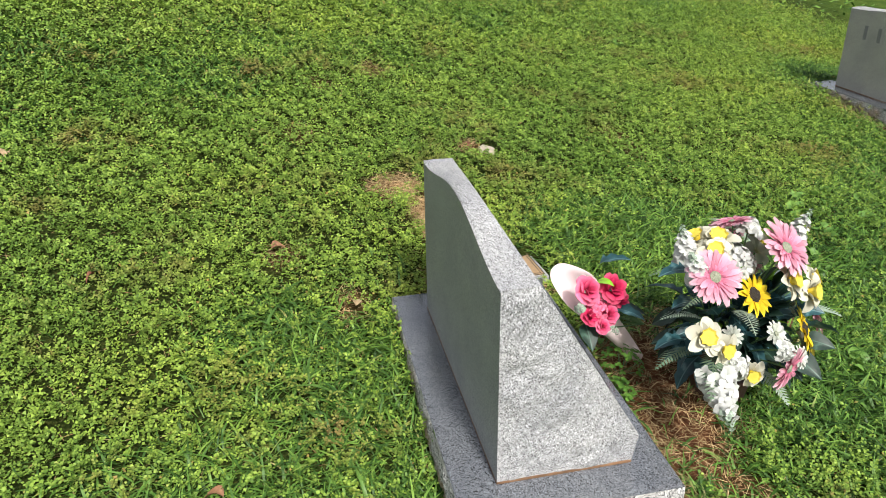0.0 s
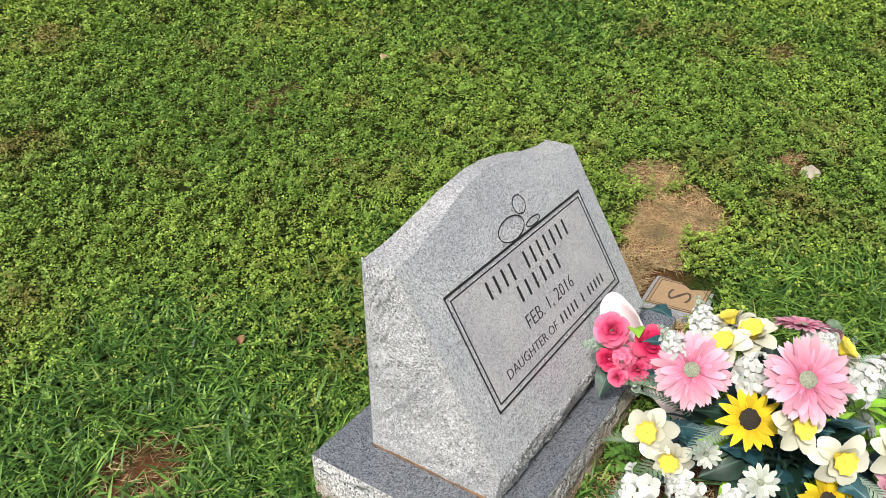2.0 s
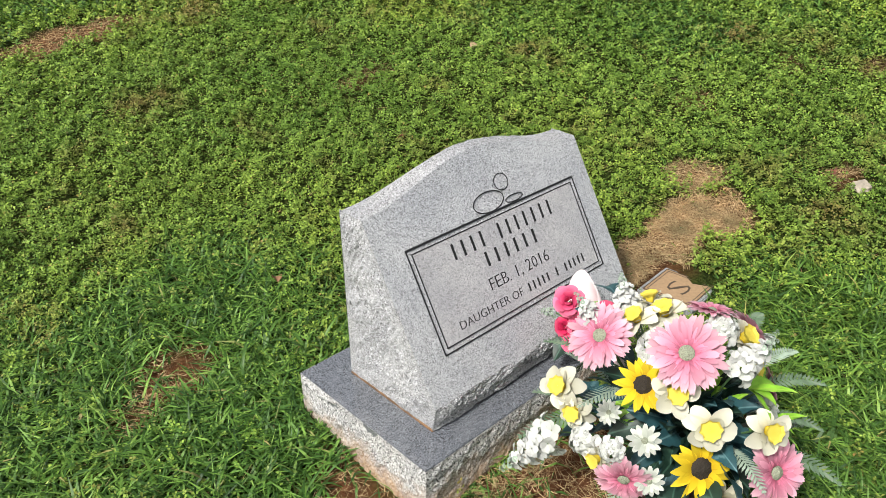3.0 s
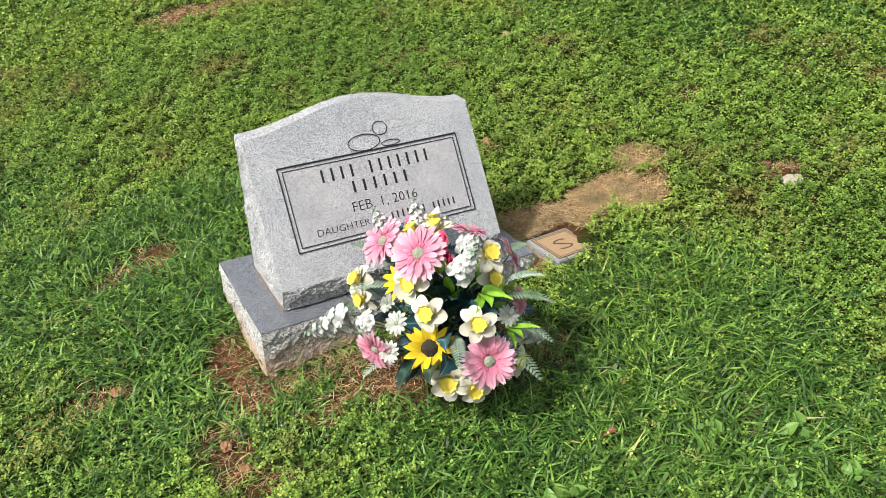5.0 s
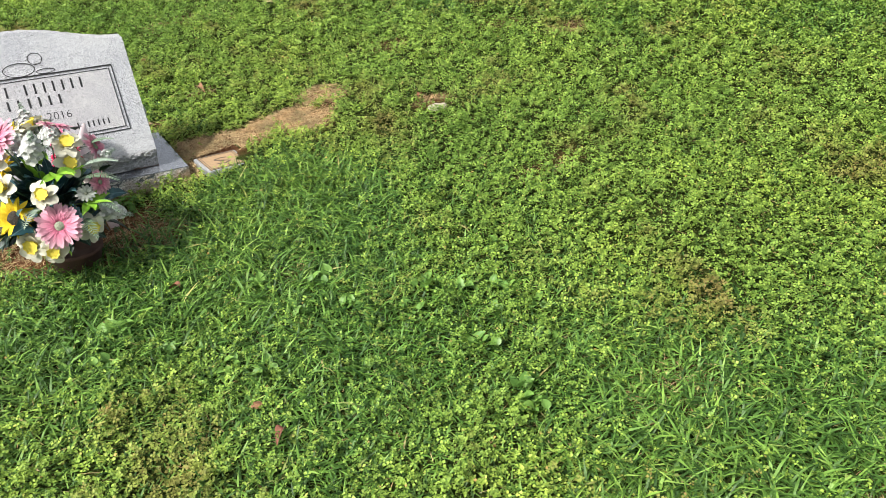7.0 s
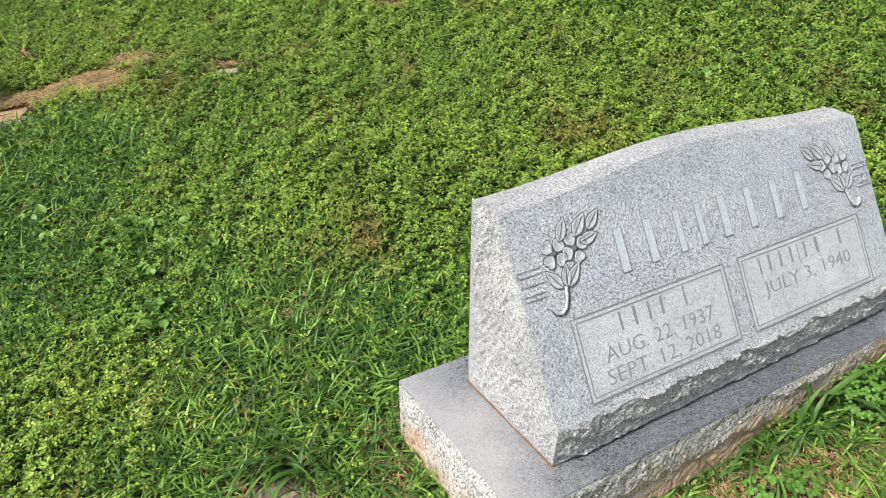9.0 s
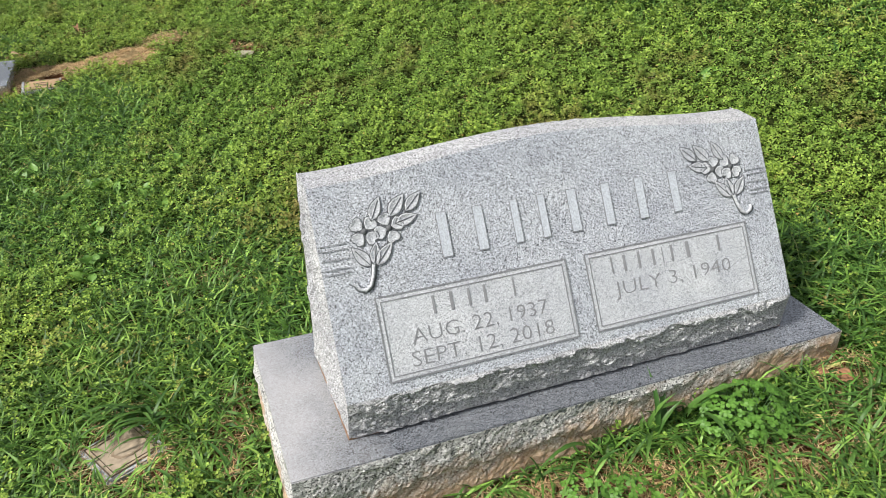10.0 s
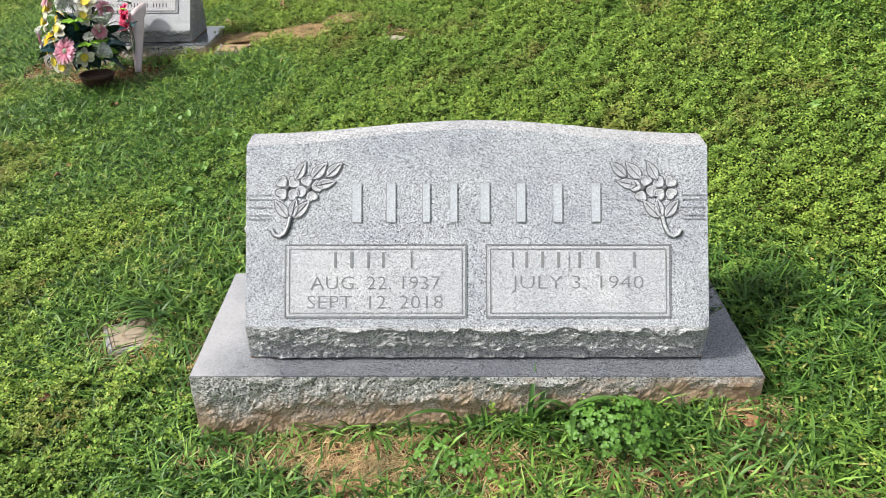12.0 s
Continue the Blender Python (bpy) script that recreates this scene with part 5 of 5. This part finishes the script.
for i, (x, y, k, s, lab) in enumerate(((-0.346, 3.93, 2, 1.1, "pale tan"), (-1.78, 3.22, 0, 1.0, "curled brown"), (-1.4, 1.82, 1, 1.0, "rust-brown"), (-1.36, 1.2, 1, 1.0, "rust-red"), (-0.95, 3.12, 0, 1.0, "curled brown"),
                                       (-1.22, 2.92, 2, 0.6, "pale tan"), (-0.94, 0.11, 0, 0.8, "curled brown"), (-1.05, 3.55, 1, 0.8, "rust-brown"), (-0.3, 2.42, 1, 0.9, "rust-red"))):
    ob = new("fallen_leaf", ME_DRY[k])
    ob.matrix_basis = pose(x, y, float(land(x, y)) + 0.022, 12, -8, 71 * i) @ Matrix.Scale(s * 0.7, 4)
    tagged(ob, lab + " fallen leaf lying on the turf", "fallen leaf", "fallen leaves")


def lump(name, sx, sy, sz, mat, seed):
    bm = bmesh.new()
    bmesh.ops.create_icosphere(bm, subdivisions=3, radius=1.0)
    for v in bm.verts:
        v.co *= 1 + 0.3 * noise.fractal(v.co * 1.6 + Vector((seed, 0, 0)), 0.8, 2, 5)
        v.co = Vector((v.co.x * sx, v.co.y * sy, v.co.z * sz))
    me = bpy.data.meshes.new(name)
    bm.to_mesh(me)
    bm.free()
    me.materials.append(mat)
    return me


for i, (x, y, s) in enumerate(((-1.38, 1.31, 0.013), (0.53, -0.06, 0.022), (-0.2, -0.06, 0.012), (-0.06, -0.05, 0.01), (-0.25, -0.16, 0.02), (-2.12, 2.26, 0.016), (-2.3, 2.57, 0.02), (-2.1, 2.17, 0.014), (0.5, -0.03, 0.012))):
    ob = new("clay_lump", lump("clay_lump", s, s * 0.8, s * 0.55, M_CLAYLUMP, i * 3.1))
    ob.matrix_basis = pose(x, y, float(land(x, y)) + s * 0.2 + (0.012 if i == 0 else 0), 0, 0, 50 * i)
    tagged(ob, "small orange clay lump on the ground", "clay lump", "clay lumps")
slab = new("buried_stone", lump("buried_stone", 0.045, 0.028, 0.014, M_SLAB, 4.4))
slab.matrix_basis = pose(-0.283, 2.335, float(land(-0.283, 2.335)) - 0.003, 0, 0, 10)
tagged(slab, "pale grey stone half buried in the turf", "stone")

# ---- lawn: creeping lespedeza, crabgrass and dead straw ----
rng = np.random.default_rng(5)


def blocked(x, y):
    """Places that stone covers."""
    b = (np.abs(x) < 0.555) & (y > 0.004) & (y < 0.381)
    b |= (np.abs(x + 1.581) < 0.387) & (y > 2.436) & (y < 2.822)
    for mx, my, s, yaw in ((-1.07, 2.466, 0.088, 4), (-0.83, 0.36, 0.058, 28), (-0.283, 2.34, 0.04, 10)):
        c, n = math.cos(radians(yaw)), math.sin(radians(yaw))
        b |= (np.abs((x - mx) * c + (y - my) * n) < s) & (np.abs(-(x - mx) * n + (y - my) * c) < s)
    return b


def wave(x, y, f, seed):
    r = np.random.default_rng(seed)
    out = np.zeros_like(x)
    for k in range(7):
        a, p, g = r.uniform(0, 6.28), r.uniform(0, 6.28), f * r.uniform(0.6, 1.8)
        out += np.sin(g * (x * math.cos(a) + y * math.sin(a)) + p)
    return out / 2.6


def scatter(n, near, x0=-3.2, x1=3.3, y0=-1.1, y1=7.8):
    """Random places, thinning out away from the strip of lawn before the stones; also a leaf size that makes up for it."""
    x, y = rng.uniform(x0, x1, n), rng.uniform(y0, y1, n)
    # distance from the strip that runs from one stone's corner to the other
    ax, ay, bx, by = -1.9, 2.75, 0.2, -0.35
    t = np.clip(((x - ax) * (bx - ax) + (y - ay) * (by - ay)) / ((bx - ax) ** 2 + (by - ay) ** 2), 0, 1)
    d = np.hypot(x - ax - t * (bx - ax), y - ay - t * (by - ay))
    keep = 1.0 / (1.0 + (d / near) ** 2.6)
    edge = np.minimum(np.minimum(x - x0, x1 - x), np.minimum(y - y0, y1 - y)) + 0.15 * wave(x, y, 6, 12)
    m = (rng.random(n) < keep * np.clip(edge / 0.6, 0, 1)) & ~blocked(x, y)
    return x[m], y[m], 1.0 / np.sqrt(keep[m]) ** 0.95


def turned(local, yaw, tilt, roll):
    """Rotate local points (n, k, 3): lean by tilt and roll, then turn by yaw."""
    x, y, z = local[..., 0], local[..., 1], local[..., 2]
    c, s = np.cos(tilt)[:, None], np.sin(tilt)[:, None]
    y, z = y * c - z * s, y * s + z * c
    c, s = np.cos(roll)[:, None], np.sin(roll)[:, None]
    x, z = x * c + z * s, -x * s + z * c
    c, s = np.cos(yaw)[:, None], np.sin(yaw)[:, None]
    return np.stack([x * c - y * s, x * s + y * c, z], -1)


# by the bouquet and wide base the dark crabgrass also stands in for shade
LAWN = [(-1.85, 0.75, 3.05, 0.55, 1.1), (0.2, 0.9, -0.15, 0.4, 0.75), (-1.2, 0.55, 1.87, 0.4, 1.2), (-0.8, 0.5, 0.55, 0.3, 0.7), (0.8, 0.4, 0.3, 0.45, 0.8), (-1.2, 0.4, 3.05, 0.3, 0.5), (-0.95, 0.4, 2.15, 0.3, 0.9)]


def by_stones(x, y):
    """How far crabgrass takes over: thick round the stones, where the mower does not reach; its darker green also
    stands in for shade.
    """
    return sum(k * np.exp(-(((x - cx) / rx) ** 2 + ((y - cy) / ry) ** 2)) for cx, rx, cy, ry, k in LAWN)


def lespedeza(near, corners):
    """Sprigs of three leaflets, four-cornered near the strip and three-cornered past it."""
    x, y, size = scatter(LESP_N, 2.1)
    m = (size < 1.05) if near else (size >= 1.05)
    x, y, size = x[m], y[m], size[m] * (0.98 if near else 0.98)
    grassy = wave(x, y, 1.7, 3) + 0.5 * wave(x, y, 5, 4)
    m = rng.random(len(x)) < np.clip(1.0 - 1.1 * bare(x, y) - 0.86 * np.clip(grassy * 0.7 + 1.2 * by_stones(x, y) - 0.25, 0, 1), 0, 1)
    x, y, size = x[m], y[m], size[m]
    mound = np.clip(0.5 + 0.42 * wave(x, y, 45, 8) + 0.42 * wave(x, y, 110, 9) + 0.3 * wave(x, y, 260, 10), 0.0, 1.4)
    m = rng.random(len(x)) < np.clip(0.3 + 1.1 * mound, 0, 1)
    x, y, size, mound = x[m], y[m], size[m], mound[m]
    n = len(x)
    L = rng.uniform(0.0056, 0.0096, n) * size
    leaflets = []
    for k in range(3):
        a = k * 2.094 + rng.normal(0, 0.2, n)
        ln, wd = L * rng.uniform(0.85, 1.1, n), L * rng.uniform(0.38, 0.5, n)
        base = np.stack([np.cos(a), np.sin(a), rng.normal(0.15, 0.35, n)], -1)
        side = np.stack([-np.sin(a), np.cos(a), np.full(n, 0.25)], -1)
        side2 = np.stack([np.sin(a), -np.cos(a), np.full(n, 0.25)], -1)
        foot, tip = base * ln[:, None] * 0.08, base * ln[:, None]
        wide, wide2 = tip * 0.55 + side * wd[:, None], tip * 0.55 + side2 * wd[:, None]
        leaflets.append(np.stack([foot, wide, tip, wide2] if corners == 4 else [foot, tip * 0.9 + side * wd[:, None] * 1.1, tip * 0.9 + side2 * wd[:, None] * 1.1], 1))
    pts = turned(np.concatenate(leaflets, 1), rng.uniform(0, 6.28, n), rng.normal(0, 0.4, n), rng.normal(0, 0.4, n))
    high = 0.002 + 0.044 * mound * rng.random(n) ** 0.6
    pts += np.stack([x, y, land(x, y) + high], -1)[:, None, :]
    F = (np.arange(n)[:, None, None] * 3 * corners + np.arange(3 * corners).reshape(1, 3, corners)).reshape(-1, corners)
    tagged(new("lespedeza_mat", raw_mesh("lespedeza_mat", pts.reshape(-1, 3), F, M_CLOVER)), "low yellow-green clover-like mat over the lawn", "ground cover", kind="stuff")


lespedeza(True, 4)
lespedeza(False, 3)

def blades(name, x, y, length, width, droop, mat, label, category, lift=None, seg=2, sink=0.004):
    """Tapered blades that rise and bend over."""
    n = len(x)
    yaw, tilt = rng.uniform(0, 6.28, n), (lift if lift is not None else rng.uniform(0.15, 0.9, n))
    rows = []
    px, pz, ang = np.zeros(n), np.zeros(n), tilt.copy()
    step = length / seg
    fold = rng.uniform(-0.5, 0.5, n)
    for k in range(seg + 1):
        w = width * (0.75, 1.0, 0.85, 0.06)[min(3, round(k * 3 / seg))] / 2
        rows.append(np.stack([px, -w, pz - fold * w], -1))
        rows.append(np.stack([px, w, pz + fold * w], -1))
        px, pz = px + step * np.cos(ang), pz + step * np.sin(ang)
        ang = ang - droop
    local = np.stack(rows, 1)
    c, s = np.cos(yaw)[:, None], np.sin(yaw)[:, None]
    pts = np.stack([local[..., 0] * c - local[..., 1] * s, local[..., 0] * s + local[..., 1] * c, local[..., 2]], -1)
    pts += np.stack([x, y, land(x, y) - sink], -1)[:, None, :]
    k = 2 * (seg + 1)
    q = np.array([[2 * i, 2 * i + 2, 2 * i + 3, 2 * i + 1] for i in range(seg)])
    F = (np.arange(n)[:, None, None] * k + q[None]).reshape(-1, 4)
    return tagged(new(name, raw_mesh(name, pts.reshape(-1, 3), F, mat)), label, category, kind="stuff")


x, y, size = scatter(GRASS_N, 1.8)
g = wave(x, y, 1.7, 3) + 0.5 * wave(x, y, 5, 4)
near_stone = by_stones(x, y)
m = rng.random(len(x)) < np.clip(0.3 + 0.5 * np.clip(g + 1.2 * near_stone, -0.4, 1.2) - 0.85 * bare(x, y) - 0.3 * np.clip((y - 2.9) / 1.2, 0, 1), 0.02, 1)
x, y, size, g, near_stone = x[m], y[m], size[m], g[m], near_stone[m]
n = len(x)
lush = np.clip(0.3 + 0.5 * g + 0.9 * near_stone, 0.1, 1.3)
blades("crabgrass", x, y, (0.018 + 0.027 * rng.random(n) * (0.6 + lush)) * (1 + 0.45 * np.clip(near_stone, 0, 1)) * size ** 0.7, (0.0028 + 0.0036 * rng.random(n) * (0.5 + 0.6 * lush)) * size, rng.uniform(0.15, 0.75, n), M_GRASS,
       "short crabgrass blades through the lawn", "grass")
# coarse turf of the lawn beyond
fx, fy = rng.uniform(-12, 12, 90000), rng.uniform(-10, 15, 90000)
far = np.maximum(np.abs(fx) - 3.3, np.maximum(-1.3 - fy, fy - 7.8))
m = (far > -0.3) & (rng.random(len(fx)) < 0.5 * np.clip(1.2 - far / 8, 0.1, 1))
fx, fy, n = fx[m], fy[m], m.sum()
blades("coarse_turf", fx, fy, rng.uniform(0.05, 0.11, n), rng.uniform(0.012, 0.03, n), rng.uniform(0.2, 0.6, n), M_GRASS, "rough grass of the lawn beyond", "grass", rng.uniform(0.1, 0.7, n))
# straw, thick on the bare places and thin in the turf
x, y, size = scatter(STRAW_N, 1.8)
m = rng.random(len(x)) < 0.09
x, y, size = [x[m]], [y[m]], [size[m]]
for px, py, rx, ry, s in BARE:
    k = int((130000 if px > -1.2 and 2.4 < py < 2.9 else 22000 if abs(px + 1.5) < 0.2 else 9000 if px < -1.8 else 45000) * rx * ry * s) + 60
    bx, by = px + rng.uniform(-1.2, 1.2, k * 4) * rx, py + rng.uniform(-1.2, 1.2, k * 4) * ry
    m = (rng.random(k * 4) < bare(bx, by)) & ~blocked(bx, by)
    x.append(bx[m]), y.append(by[m]), size.append(np.full(m.sum(), 1.0 + 0.3 * (py > 3.5)))
x, y, size = np.concatenate(x), np.concatenate(y), np.concatenate(size)
n = len(x)
blades("dead_straw", x, y, rng.uniform(0.01, 0.042, n) * size ** 0.5, rng.uniform(0.0007, 0.0017, n) * size, rng.uniform(-0.1, 0.3, n), M_STRAW, "tan dead straw on bare clay", "straw", rng.uniform(-0.05, 0.35, n), sink=-0.004)
